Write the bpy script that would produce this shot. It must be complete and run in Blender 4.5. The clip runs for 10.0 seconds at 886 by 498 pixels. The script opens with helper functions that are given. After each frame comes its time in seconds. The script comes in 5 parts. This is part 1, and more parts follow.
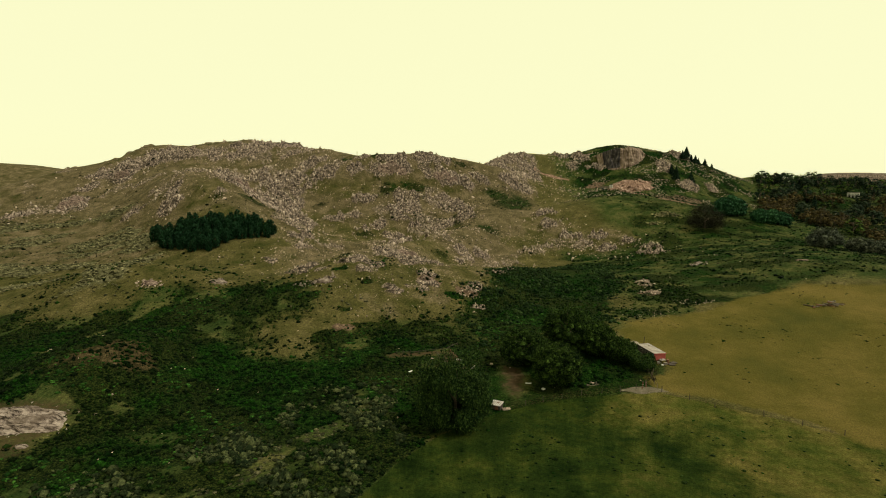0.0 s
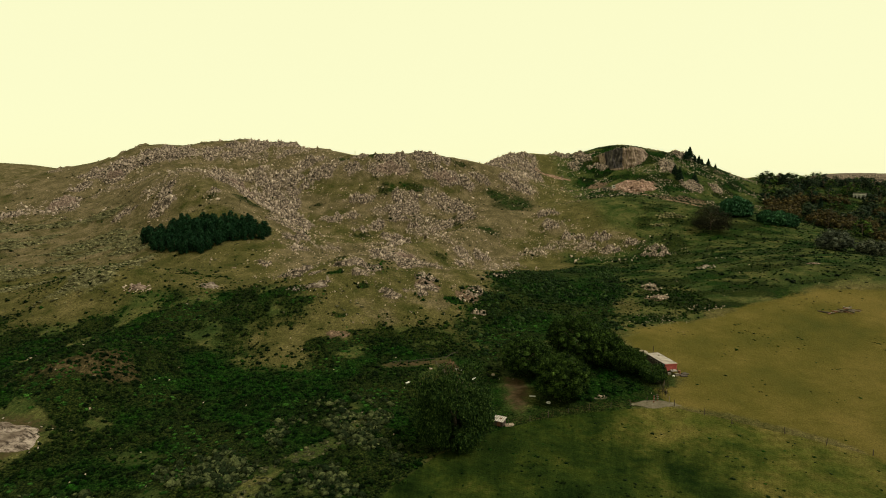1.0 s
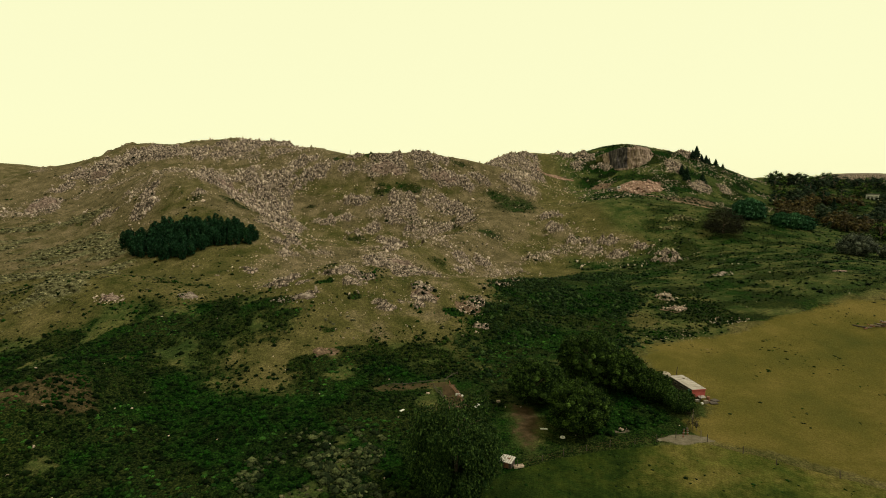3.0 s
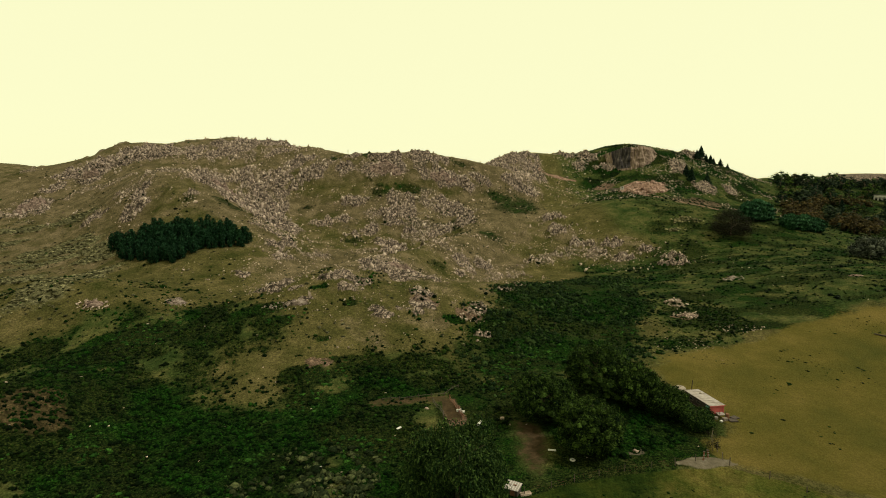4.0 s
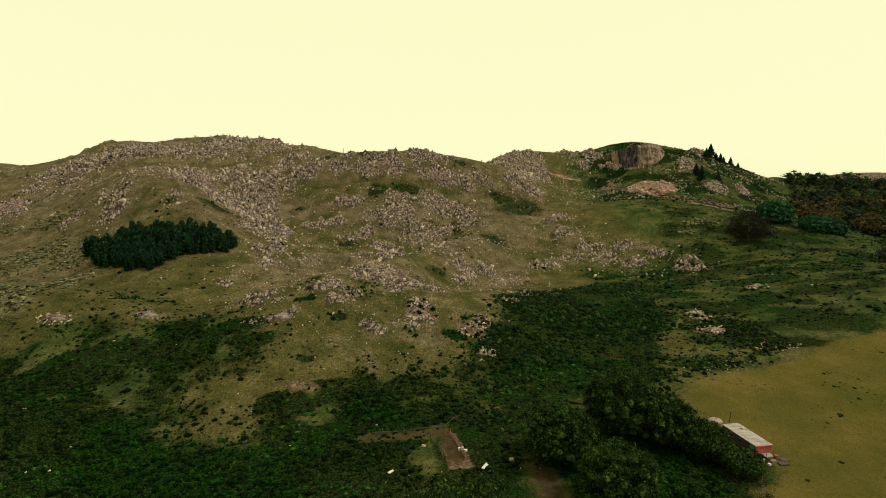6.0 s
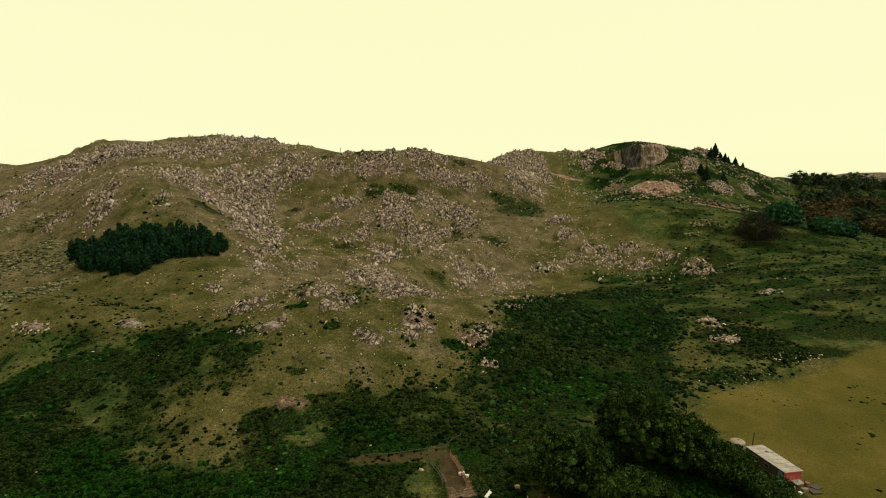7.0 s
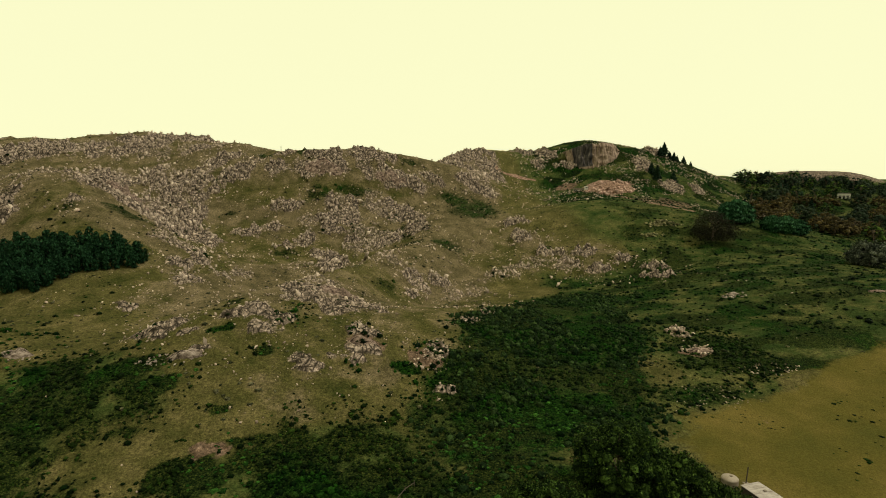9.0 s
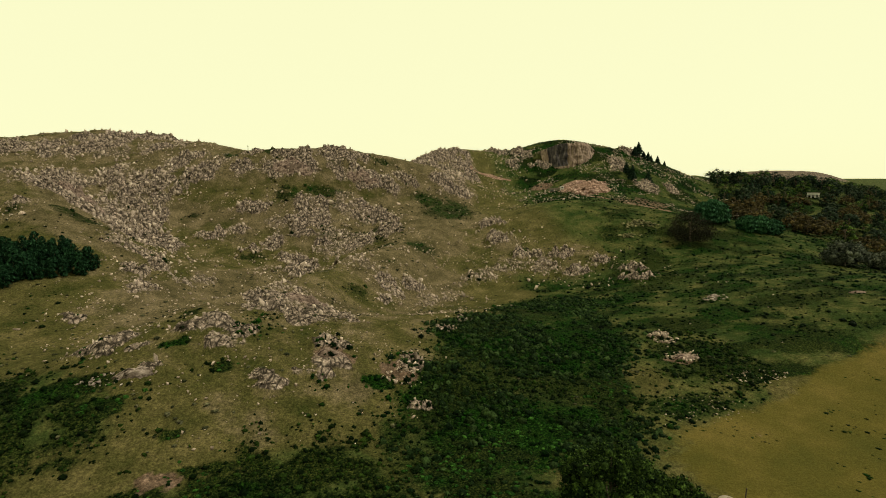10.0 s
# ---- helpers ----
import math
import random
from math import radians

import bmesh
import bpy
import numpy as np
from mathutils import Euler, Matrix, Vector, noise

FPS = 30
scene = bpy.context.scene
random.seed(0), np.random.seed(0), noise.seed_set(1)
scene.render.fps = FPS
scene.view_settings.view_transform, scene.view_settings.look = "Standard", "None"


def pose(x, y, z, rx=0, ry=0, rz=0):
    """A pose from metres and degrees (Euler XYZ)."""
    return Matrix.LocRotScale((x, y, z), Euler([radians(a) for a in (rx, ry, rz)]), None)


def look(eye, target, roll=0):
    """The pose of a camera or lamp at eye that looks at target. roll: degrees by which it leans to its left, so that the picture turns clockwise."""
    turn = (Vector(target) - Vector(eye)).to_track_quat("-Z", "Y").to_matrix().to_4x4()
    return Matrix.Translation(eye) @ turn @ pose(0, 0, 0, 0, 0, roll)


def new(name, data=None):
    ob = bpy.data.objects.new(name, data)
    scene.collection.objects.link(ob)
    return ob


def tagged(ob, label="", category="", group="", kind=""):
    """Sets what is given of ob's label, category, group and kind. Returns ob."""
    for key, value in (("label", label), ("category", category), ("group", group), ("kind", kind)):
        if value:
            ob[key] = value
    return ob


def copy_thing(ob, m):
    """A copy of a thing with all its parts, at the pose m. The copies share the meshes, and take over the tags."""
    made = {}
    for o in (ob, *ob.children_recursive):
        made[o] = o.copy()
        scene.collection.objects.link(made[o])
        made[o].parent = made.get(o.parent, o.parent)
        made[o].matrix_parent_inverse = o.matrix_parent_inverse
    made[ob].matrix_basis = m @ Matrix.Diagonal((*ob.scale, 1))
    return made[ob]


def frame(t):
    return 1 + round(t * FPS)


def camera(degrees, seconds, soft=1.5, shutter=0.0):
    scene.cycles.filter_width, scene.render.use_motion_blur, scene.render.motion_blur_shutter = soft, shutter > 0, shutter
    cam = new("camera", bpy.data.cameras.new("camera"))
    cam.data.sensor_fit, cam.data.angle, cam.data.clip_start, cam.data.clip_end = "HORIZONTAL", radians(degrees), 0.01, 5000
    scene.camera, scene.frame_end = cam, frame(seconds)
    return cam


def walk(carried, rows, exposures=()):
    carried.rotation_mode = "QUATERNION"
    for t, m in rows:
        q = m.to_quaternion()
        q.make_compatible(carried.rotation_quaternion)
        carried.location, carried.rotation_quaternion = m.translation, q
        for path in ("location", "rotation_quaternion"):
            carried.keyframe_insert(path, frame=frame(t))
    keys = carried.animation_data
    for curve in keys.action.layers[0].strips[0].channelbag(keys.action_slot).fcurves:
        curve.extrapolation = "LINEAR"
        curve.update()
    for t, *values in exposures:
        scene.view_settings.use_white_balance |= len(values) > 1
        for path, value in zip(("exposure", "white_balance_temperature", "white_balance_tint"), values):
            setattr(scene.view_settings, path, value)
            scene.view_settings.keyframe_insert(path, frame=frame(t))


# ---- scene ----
# ---- the camera's flight ----
cam = camera(78.47, 10.0, soft=1.0)
PATH = [
    (0, pose(0.00, 0.00, 45.00, 82.66, 0.00, -0.00)),
    (0.5, pose(0.10, 2.97, 45.07, 82.65, -0.04, -0.01)),
    (1, pose(0.08, 6.04, 45.16, 82.65, -0.05, -0.04)),
    (1.5, pose(0.07, 9.12, 45.27, 82.66, -0.09, -0.09)),
    (2, pose(0.06, 12.18, 45.38, 82.65, -0.07, -0.14)),
    (2.5, pose(0.06, 15.36, 45.45, 82.63, -0.05, -0.18)),
    (4, pose(-0.02, 25.23, 45.66, 82.63, -0.11, -0.24)),
    (4.5, pose(0.01, 28.55, 45.75, 82.62, -0.11, -0.26)),
    (5, pose(0.00, 31.91, 45.82, 82.59, -0.10, -0.27)),
    (5.5, pose(0.11, 35.26, 45.87, 82.56, -0.06, -0.26)),
    (7, pose(0.16, 45.40, 46.02, 82.55, -0.05, -0.35)),
    (7.5, pose(0.21, 48.76, 46.13, 82.55, -0.03, -0.93)),
    (8, pose(0.29, 52.11, 46.19, 82.53, 0.04, -2.48)),
    (8.5, pose(0.48, 55.38, 46.21, 82.51, 0.10, -4.15)),
    (9, pose(0.79, 58.74, 46.24, 82.50, 0.17, -5.60)),
    (9.5, pose(1.09, 62.02, 46.24, 82.52, 0.21, -7.09)),
    (10, pose(1.54, 65.31, 46.26, 82.49, 0.24, -8.32)),
]
walk(cam, PATH, [(0, -0.6), (10, -0.6)])

# ---- world and sun: a bright overcast sky with a low, veiled sun ----
world = bpy.data.worlds.new("sky")
scene.world = world
world.use_nodes = True
wn, wl = world.node_tree.nodes, world.node_tree.links
wn.clear()
sky = wn.new("ShaderNodeTexSky")
sky.sky_type = "NISHITA"
sky.sun_disc = False
sky.sun_elevation, sky.sun_rotation = radians(63), radians(110)
sky_gain = wn.new("ShaderNodeVectorMath")
sky_gain.operation = "SCALE"
sky_gain.inputs["Scale"].default_value = 0.15
cloud = wn.new("ShaderNodeMix")
cloud.data_type = "RGBA"
cloud.inputs["Factor"].default_value = 0.93
cloud_way = wn.new("ShaderNodeTexCoord")
cloud_up = wn.new("ShaderNodeSeparateXYZ")
wl.new(cloud_way.outputs["Generated"], cloud_up.inputs[0])
cloud_ramp = wn.new("ShaderNodeMapRange")
cloud_ramp.interpolation_type = "SMOOTHSTEP"
cloud_ramp.inputs["From Min"].default_value, cloud_ramp.inputs["From Max"].default_value = 0.32, 1.0
cloud_ramp.inputs["To Min"].default_value, cloud_ramp.inputs["To Max"].default_value = 1.52, 1.62
wl.new(cloud_up.outputs["Z"], cloud_ramp.inputs["Value"])
cloud_tint = wn.new("ShaderNodeVectorMath")
cloud_tint.operation = "SCALE"
cloud_tint.inputs[0].default_value = (1.02, 1.01, 0.60)
wl.new(cloud_ramp.outputs["Result"], cloud_tint.inputs["Scale"])
wl.new(cloud_tint.outputs["Vector"], cloud.inputs["B"])
back = wn.new("ShaderNodeBackground")
back.inputs["Strength"].default_value = 1.0
wout = wn.new("ShaderNodeOutputWorld")
wl.new(sky.outputs["Color"], sky_gain.inputs[0])
wl.new(sky_gain.outputs["Vector"], cloud.inputs["A"])
wl.new(cloud.outputs["Result"], back.inputs["Color"])
wl.new(back.outputs["Background"], wout.inputs["Surface"])

sun = new("sun", bpy.data.lights.new("sun", "SUN"))
sun.data.energy, sun.data.angle, sun.data.color = 4.1, radians(5), (1.0, 0.94, 0.86)
sun.matrix_world = look((85, -30, 140), (0, 0, 0))

# ---- small tools ----
rng = np.random.default_rng(7)
LATTICE = np.random.default_rng(11).random((256, 256))


def grain(x, y, size, seed=0):
    """Smooth noise from 0 to 1 over the plan, with cells of that size in metres."""
    u, v = np.asarray(x, float) / size + 17.3 * seed, np.asarray(y, float) / size + 31.7 * seed
    i, j = np.floor(u).astype(int), np.floor(v).astype(int)
    a, b = u - i, v - j
    a, b = a * a * (3 - 2 * a), b * b * (3 - 2 * b)
    at = lambda p, q: LATTICE[p & 255, q & 255]
    return (at(i, j) * (1 - a) + at(i + 1, j) * a) * (1 - b) + (at(i, j + 1) * (1 - a) + at(i + 1, j + 1) * a) * b


def fractal(x, y, size, seed=0, octaves=4):
    total, weight = 0, 0
    for k in range(octaves):
        total = total + grain(x, y, size / 2 ** k, seed + k) / 2 ** k
        weight += 1 / 2 ** k
    return total / weight


def smooth(e0, e1, v):
    q = np.clip((v - e0) / (e1 - e0), 0, 1)
    return q * q * (3 - 2 * q)


def inside(x, y, corners, soft=4.0, wobble=3.0, seed=5):
    """1 inside a region of the plan, 0 outside, with a ragged, soft edge."""
    x, y = np.asarray(x, float), np.asarray(y, float)
    if wobble:
        x = x + wobble * 2.6 * (fractal(x, y, 12, seed, 5) - 0.5)
        y = y + wobble * 2.6 * (fractal(x, y, 12, seed + 9, 5) - 0.5)
    near, odd = np.full(x.shape, 1e9), np.zeros(x.shape, bool)
    for (ax, ay), (bx, by) in zip(corners, corners[1:] + corners[:1]):
        ex, ey = bx - ax, by - ay
        s = np.clip(((x - ax) * ex + (y - ay) * ey) / (ex * ex + ey * ey), 0, 1)
        near = np.minimum(near, np.hypot(x - ax - s * ex, y - ay - s * ey))
        cross = (ay > y) != (by > y)
        odd ^= cross & (x < ex * (y - ay) / (ey if abs(ey) > 1e-9 else 1e-9) + ax)
    return smooth(-soft / 2, soft / 2, np.where(odd, near, -near))


def along(x, y, line, width, wobble=1.0, seed=3):
    """1 on a track that follows a line of the plan."""
    x, y = np.asarray(x, float), np.asarray(y, float)
    x = x + wobble * 2 * (fractal(x, y, 8, seed, 2) - 0.5)
    near = np.full(x.shape, 1e9)
    for (ax, ay), (bx, by) in zip(line, line[1:]):
        ex, ey = bx - ax, by - ay
        s = np.clip(((x - ax) * ex + (y - ay) * ey) / (ex * ex + ey * ey), 0, 1)
        near = np.minimum(near, np.hypot(x - ax - s * ex, y - ay - s * ey))
    return 1 - smooth(width * 0.35, width * 0.65, near)


def patch_at(x, y, cx, cy, rx, ry, seed=2, w=0.0, ragged=1.5, lo=0.6, hi=1.12):
    """1 in a ragged patch of the plan turned by w, 0 outside; only places nearby are worked out."""
    x, y = np.broadcast_arrays(np.asarray(x, float), np.asarray(y, float))
    out = np.zeros(x.shape)
    near = np.hypot(x - cx, y - cy) < 2.0 * max(rx, ry)
    if near.any():
        px, py = x[near], y[near]
        dx, dy = px - cx, py - cy
        u, v = (dx * math.cos(w) - dy * math.sin(w)) / rx, (dx * math.sin(w) + dy * math.cos(w)) / ry
        out[near] = 1 - smooth(lo, hi, np.hypot(u, v) + ragged * (fractal(px, py, (rx + ry) / 2.4, seed, 4) - 0.5))
    return out


def spot(x, y, cx, cy, rx, ry=None, seed=2):
    return patch_at(x, y, cx, cy, rx, ry or rx, seed, 0.0, 1.3, 0.55, 1.10)


# ---- the lie of the land ----
PASTURE = [(40, 131), (52, 138), (66, 143), (83, 147), (103, 152), (126, 150), (200, 140), (200, 20), (69, 79), (58, 86.5), (48, 93), (40, 97), (41, 104), (46, 110), (43, 120)]
MEADOW = [(-11, 67), (-7, 75), (-1, 84), (9.5, 90.5), (22, 94.6), (33, 96.2), (40, 97), (48, 93), (58, 86.5), (69, 79), (200, 20), (200, -60), (-60, -60), (-30, 40)]
HOLLOW = [(5, 147), (12, 152), (11, 160), (12, 169), (25, 186), (40, 214), (58, 224), (66, 205), (62, 185), (60, 172), (52, 156), (44, 140), (42, 124), (25, 123), (14, 119), (6, 122), (2, 138)]
BOTTOM = [(-133, 159), (-113, 146), (-94, 151), (-81, 158), (-58, 158), (-37, 151), (-32, 145), (-43, 141), (-48, 139), (-48, 131), (-40, 122), (-26, 127), (-26, 134), (-21, 136), (-18, 132), (-9, 138), (2, 140), (9, 126), (6, 104), (0, 84), (-8, 67), (-22, 50), (-160, 40), (-170, 150)]
YARD = [(-6, 80), (6, 88), (22, 94), (40, 96.5), (46, 110), (42, 126), (0, 128)]
HILL = [(-40, 152), (-5, 150), (12, 160), (20, 190), (40, 235), (70, 235), (88, 248), (62, 275), (45, 300), (64, 340), (45, 400), (-60, 420), (-140, 450), (-260, 400), (-250, 290), (-110, 235), (-70, 225), (-65, 190)]
GREEN = [(45, 133), (52, 139), (66, 145), (103, 153), (200, 150), (260, 260), (150, 300), (120, 290), (95, 300), (88, 250), (70, 235), (55, 240), (58, 175)]
QUARRY = [(104, 350), (113, 354), (125, 349), (131, 342), (125, 327), (112, 319), (104, 335)]
VERGE = [(120, 322), (140, 324), (160, 326), (136, 285), (120, 287), (114, 305)]
WOODS = [(172, 285), (196, 340), (224, 400), (268, 455), (430, 490), (430, 330), (300, 270), (205, 250), (190, 262)]
TRACKS = [[(110, 318), (116, 314), (118, 303), (121, 293), (125, 286), (130, 280)], [(62, 365), (73, 366), (83, 367)]]


ROCKS_WEST = [(-184, 314, 6.8, 7.8), (-174, 340, 11.9, 9.3), (-182, 332, 15.8, 9.2), (-185, 324, 15.5, 9.7), (-201, 322, 9.9, 6.2), (-193, 282, 9.2, 13.9), (-120, 239, 4.5, 5.6), (-123, 248, 4, 4.8), (-210, 270, 10.7, 6.1), (-202, 308, 8.4, 4.5), (-161, 345, 15.8, 9.1), (-141, 247, 5.3, 2.8)]
ROCKS_MAIN = [(-129, 317, 11.8, 17.7), (-103, 277, 10.3, 15.5), (-110, 322, 12.2, 12), (-93, 313, 11.6, 12.4), (-86, 309, 8.1, 5.3), (-90, 293, 10.8, 14.3), (-76, 306, 5.8, 2.6), (-80, 274, 12.8, 19.3), (-97, 238, 2.5, 3.7), (-70, 315, 8.7, 5.5), (-78, 327, 11.4, 4.9), (-132, 345, 16.1, 4), (-118, 354, 13, 5.1), (-149, 346, 19.9, 5.7), (-92, 344, 12.2, 5.7), (-114, 364, 23.3, 6.7)]
ROCKS_UPPER = [(-31, 314, 16.2, 4.7), (-50, 315, 6.4, 2.7), (-29, 320, 10.7, 2.7), (-47, 323, 6.6, 2), (-8, 323, 12.1, 3.2), (1, 315, 11.7, 3.8), (11, 315, 7.3, 4.1), (24, 319, 10.1, 3.6), (55, 358, 11.8, 17.7), (41, 324, 8.7, 4.6), (49, 378, 11.9, 6.4), (34, 372, 12.2, 18.3), (88, 399, 14.4, 6.9)]
ROCKS_MIDDLE = [(-41, 297, 8.6, 3.1), (-18, 298, 10.2, 5.8), (1, 297, 9.7, 6.8), (13, 293, 5.7, 7.5), (-22, 289, 8.9, 4), (-24, 283, 6.4, 2.7), (-14, 278, 5.3, 3.2), (0, 276, 5.3, 3.4), (12, 280, 4.5, 6.7), (-57, 281, 7.5, 3.2), (-47, 284, 5.1, 2.1), (-34, 278, 5.4, 3.5), (-39, 273, 4.8, 2.1)]
ROCKS_LOWER = [(-23, 259, 7.8, 11.2), (-20, 198, 5.9, 8.8), (-12, 188, 7.3, 9), (-20, 182, 4.7, 6.8), (-11, 176, 4.9, 4.7), (-3, 178, 3.3, 4.9), (9, 226, 4, 4.9), (16, 234, 4.2, 3.3), (7, 216, 2.2, 3.3), (-62, 222, 4.9, 4.4), (-58, 234, 4.1, 6.2), (-54, 211, 3.9, 5.5), (-67, 268, 6.3, 6.2), (-65, 237, 8.1, 3.1), (-27, 168, 4.7, 3.6), (-23, 163, 4, 3.1), (-21, 166, 3.4, 2), (-30, 165, 3.1, 1.7)]
ROCKS_FOOT = [(-43, 165, 6.2, 3.8), (-42, 160, 2.6, 1.4), (-37, 160, 2.5, 1.2), (-34, 154, 2.8, 1.2), (-4, 164, 3.5, 2), (-5, 159, 3.7, 1.9), (-14, 153, 3, 1.2), (-15, 155, 2.7, 1.2), (-8, 156, 2.9, 1.2), (18, 176, 1.6, 1.9), (23, 182, 1.1, 1.7), (9, 161, 3, 2.4), (-61, 190, 3.8, 2.2), (10, 150, 2.3, 1.2)]
ROCKS_EAST = [(53, 270, 6.2, 4.5), (60, 256, 4.6, 3.2), (63, 246, 4.4, 5.4), (71, 238, 5.4, 2.9), (82, 242, 3.7, 4), (89, 235, 5.6, 3.1), (86, 224, 5.3, 2.1), (64, 171, 1.4, 2.1), (73, 252, 6.2, 3), (53, 283, 5.8, 3.4)]
SCATTERED = [(31, 259, 20.5, 13.4), (4, 234, 10.6, 15.8), (-21, 152, 17.8, 4.4), (-21, 143, 5.1, 2.4), (-7, 149, 4.4, 1.9), (6, 153, 5.5, 4.7), (-62, 197, 18.2, 14.5), (-2, 168, 12.8, 4.2), (-41, 252, 12, 18), (25, 212, 12.4, 18.6), (-55, 302, 27.9, 8), (-114, 331, 51.3, 16.1), (11, 320, 53, 13.3), (78, 237, 23.7, 12.1), (-15, 159, 11.9, 3.4)]
THICKETS = [(-28, 303, 7, 3.4), (-65, 294, 6, 2.3), (-84, 295, 6.1, 2.6), (-75, 312, 5.9, 2.8), (-54, 324, 7.7, 3.4), (-9, 320, 5.8, 2.9), (12, 325, 7.6, 2), (-33, 306, 6.1, 1.5), (-11, 307, 14.6, 3.7), (31, 312, 14.3, 6.1), (41, 301, 13.7, 16.6), (-18, 290, 6.6, 2.7), (-6, 283, 10.9, 5.4), (10, 284, 8.2, 12.3), (-39, 270, 5.2, 2.4), (-1, 215, 4.4, 4.9), (-32, 172, 2.3, 2.8), (-31, 161, 2.5, 1.2), (-22, 156, 2, 1.2), (17, 262, 11.3, 3.6), (61, 259, 5.9, 3.2), (-98, 236, 4.9, 3.6), (-84, 244, 10.3, 5.3), (-15, 300, 4.9, 2.3), (4, 294, 7.2, 4.5), (-39, 323, 6.8, 2.4)]
LOW_SCRUB = [(-43, 152, 10.6, 3.2), (-38, 147, 5.2, 1.9), (-27, 143, 2.2, 1.2), (-8, 137, 5.6, 3), (-42, 138, 5.3, 1.3), (-20, 138, 3.2, 1.3), (4, 156, 2.5, 2.1), (-22, 156, 2.1, 1.2)]
RED_EARTH = [(98, 357, 8, 7), (-4, 161, 4.2, 2.4), (-26, 136, 2.9, 2), (62, 159, 3.3, 2.9), (-13, 190, 5.3, 5.7), (-27, 168, 3.3, 2.2), (-34, 154, 3, 1.2), (7, 159, 3.9, 3)]
TUSSOCKS = [(-215, 262), (-156, 262), (-126, 236), (-106, 205), (-98, 162), (-121, 156), (-140, 162), (-190, 200)]
BROWN = [(-73, 103), (-70, 112), (-63, 116), (-58, 109), (-60, 103), (-69, 100), (-81, 103)]
ROCKS_SHOULDER = [(100, 391, 9.9, 7.8), (107, 379, 8.6, 3.7), (89, 383, 8.6, 5.7), (147, 366, 6.9, 9.4), (153, 341, 5.9, 7.8), (171, 349, 4.8, 7.2), (165, 388, 7.5, 8.9)]
OUTCROPS = ROCKS_WEST + ROCKS_MAIN + ROCKS_UPPER + ROCKS_MIDDLE + ROCKS_LOWER + ROCKS_FOOT + ROCKS_EAST + ROCKS_SHOULDER


def mound(x, y, cx, cy, high, rx, ry, turn=0.0):
    c, s = math.cos(turn), math.sin(turn)
    dx, dy = x - cx, y - cy
    return high * np.exp(-((dx * c + dy * s) / rx) ** 2 - ((dy * c - dx * s) / ry) ** 2)


def hills(x, y):
    z = 3.0 + 17 * smooth(700, 3000, np.hypot(x, y))
    z = z + mound(x, y, -141, 421, 49.1, 113, 101, -0.21)
    z = z + mound(x, y, -186, 357, 22.1, 95, 44, 0.28)
    z = z + mound(x, y, -115, 262, 27.4, 68, 28, -0.83)
    z = z + mound(x, y, -68, 341, 22.3, 76, 59, -0.55)
    z = z + mound(x, y, -22, 328, 20.1, 66, 40, -0.20)
    z = z + mound(x, y, -3, 230, 12.7, 14, 62, -0.50)
    z = z + mound(x, y, -12, 170, 10.3, 57, 23, 0.47)
    z = z + mound(x, y, 48, 381, 28.5, 55, 36, 1.01)
    z = z + mound(x, y, 125, 419, 39.3, 42, 52, 0.64)
    z = z + mound(x, y, 189, 396, 14.1, 41, 32, -0.02)
    z = z + mound(x, y, 119, 335, 12.2, 83, 34, 0.75)
    z = z + mound(x, y, -72, 201, 7.7, 65, 47, -0.20)
    z = z + mound(x, y, 112, 279, 14.5, 84, 35, -0.09)
    z = z + mound(x, y, 135, 182, 15.3, 70, 72, 0.04)
    z = z + mound(x, y, -100, 169, 9.8, 31, 15, -0.12)
    z = z + mound(x, y, 39, 151, 4.0, 39, 60, -0.15)
    z = z + mound(x, y, -198, 271, 17.2, 101, 69, -0.08)
    z = z + mound(x, y, -72, 108, 7.7, 16, 21, 0.00)
    z = z + mound(x, y, 11, 330, 14.3, 57, 14, 0.12)
    z = z + mound(x, y, 160, 376, 26.5, 121, 104, 0.06)
    z = z + mound(x, y, -53, 248, 3.3, 55, 12, 0.05)
    z = z + mound(x, y, 41, 409, 18.1, 74, 46, -0.38)
    z = z + mound(x, y, -284, 355, 19.8, 78, 70, -0.03)
    z = z + mound(x, y, 330, 445, 21, 95, 100) + mound(x, y, 265, 345, 8, 70, 70) + mound(x, y, 405, 425, 12, 60, 70) + mound(x, y, 322, 405, 9, 55, 60) + mound(x, y, 258, 398, 8, 38, 45)   # under the woods
    z = z + mound(x, y, 117, 333, 3.4, 11, 8, -0.5)               # quarry heap
    z = z + mound(x, y, -187, 357, 3.6, 15, 16) + mound(x, y, -150, 425, 2.0, 75, 40) + mound(x, y, -66, 352, 2.4, 26, 22) + mound(x, y, 80, 402, 2.3, 24, 22)   # crest knolls
    z = z + mound(x, y, -620, 720, 64.6, 290, 120, 0.1)           # the far hills
    z = z + mound(x, y, 520, 690, 30, 190, 70, -0.5) + 20 * smooth(125, 30, np.abs((x - 515) * 0.76 - (y - 680) * 0.65)) * smooth(80, 10, np.abs((x - 515) * 0.65 + (y - 680) * 0.76))
    z = z + mound(x, y, 280, 508, 30, 40, 45)
    return z


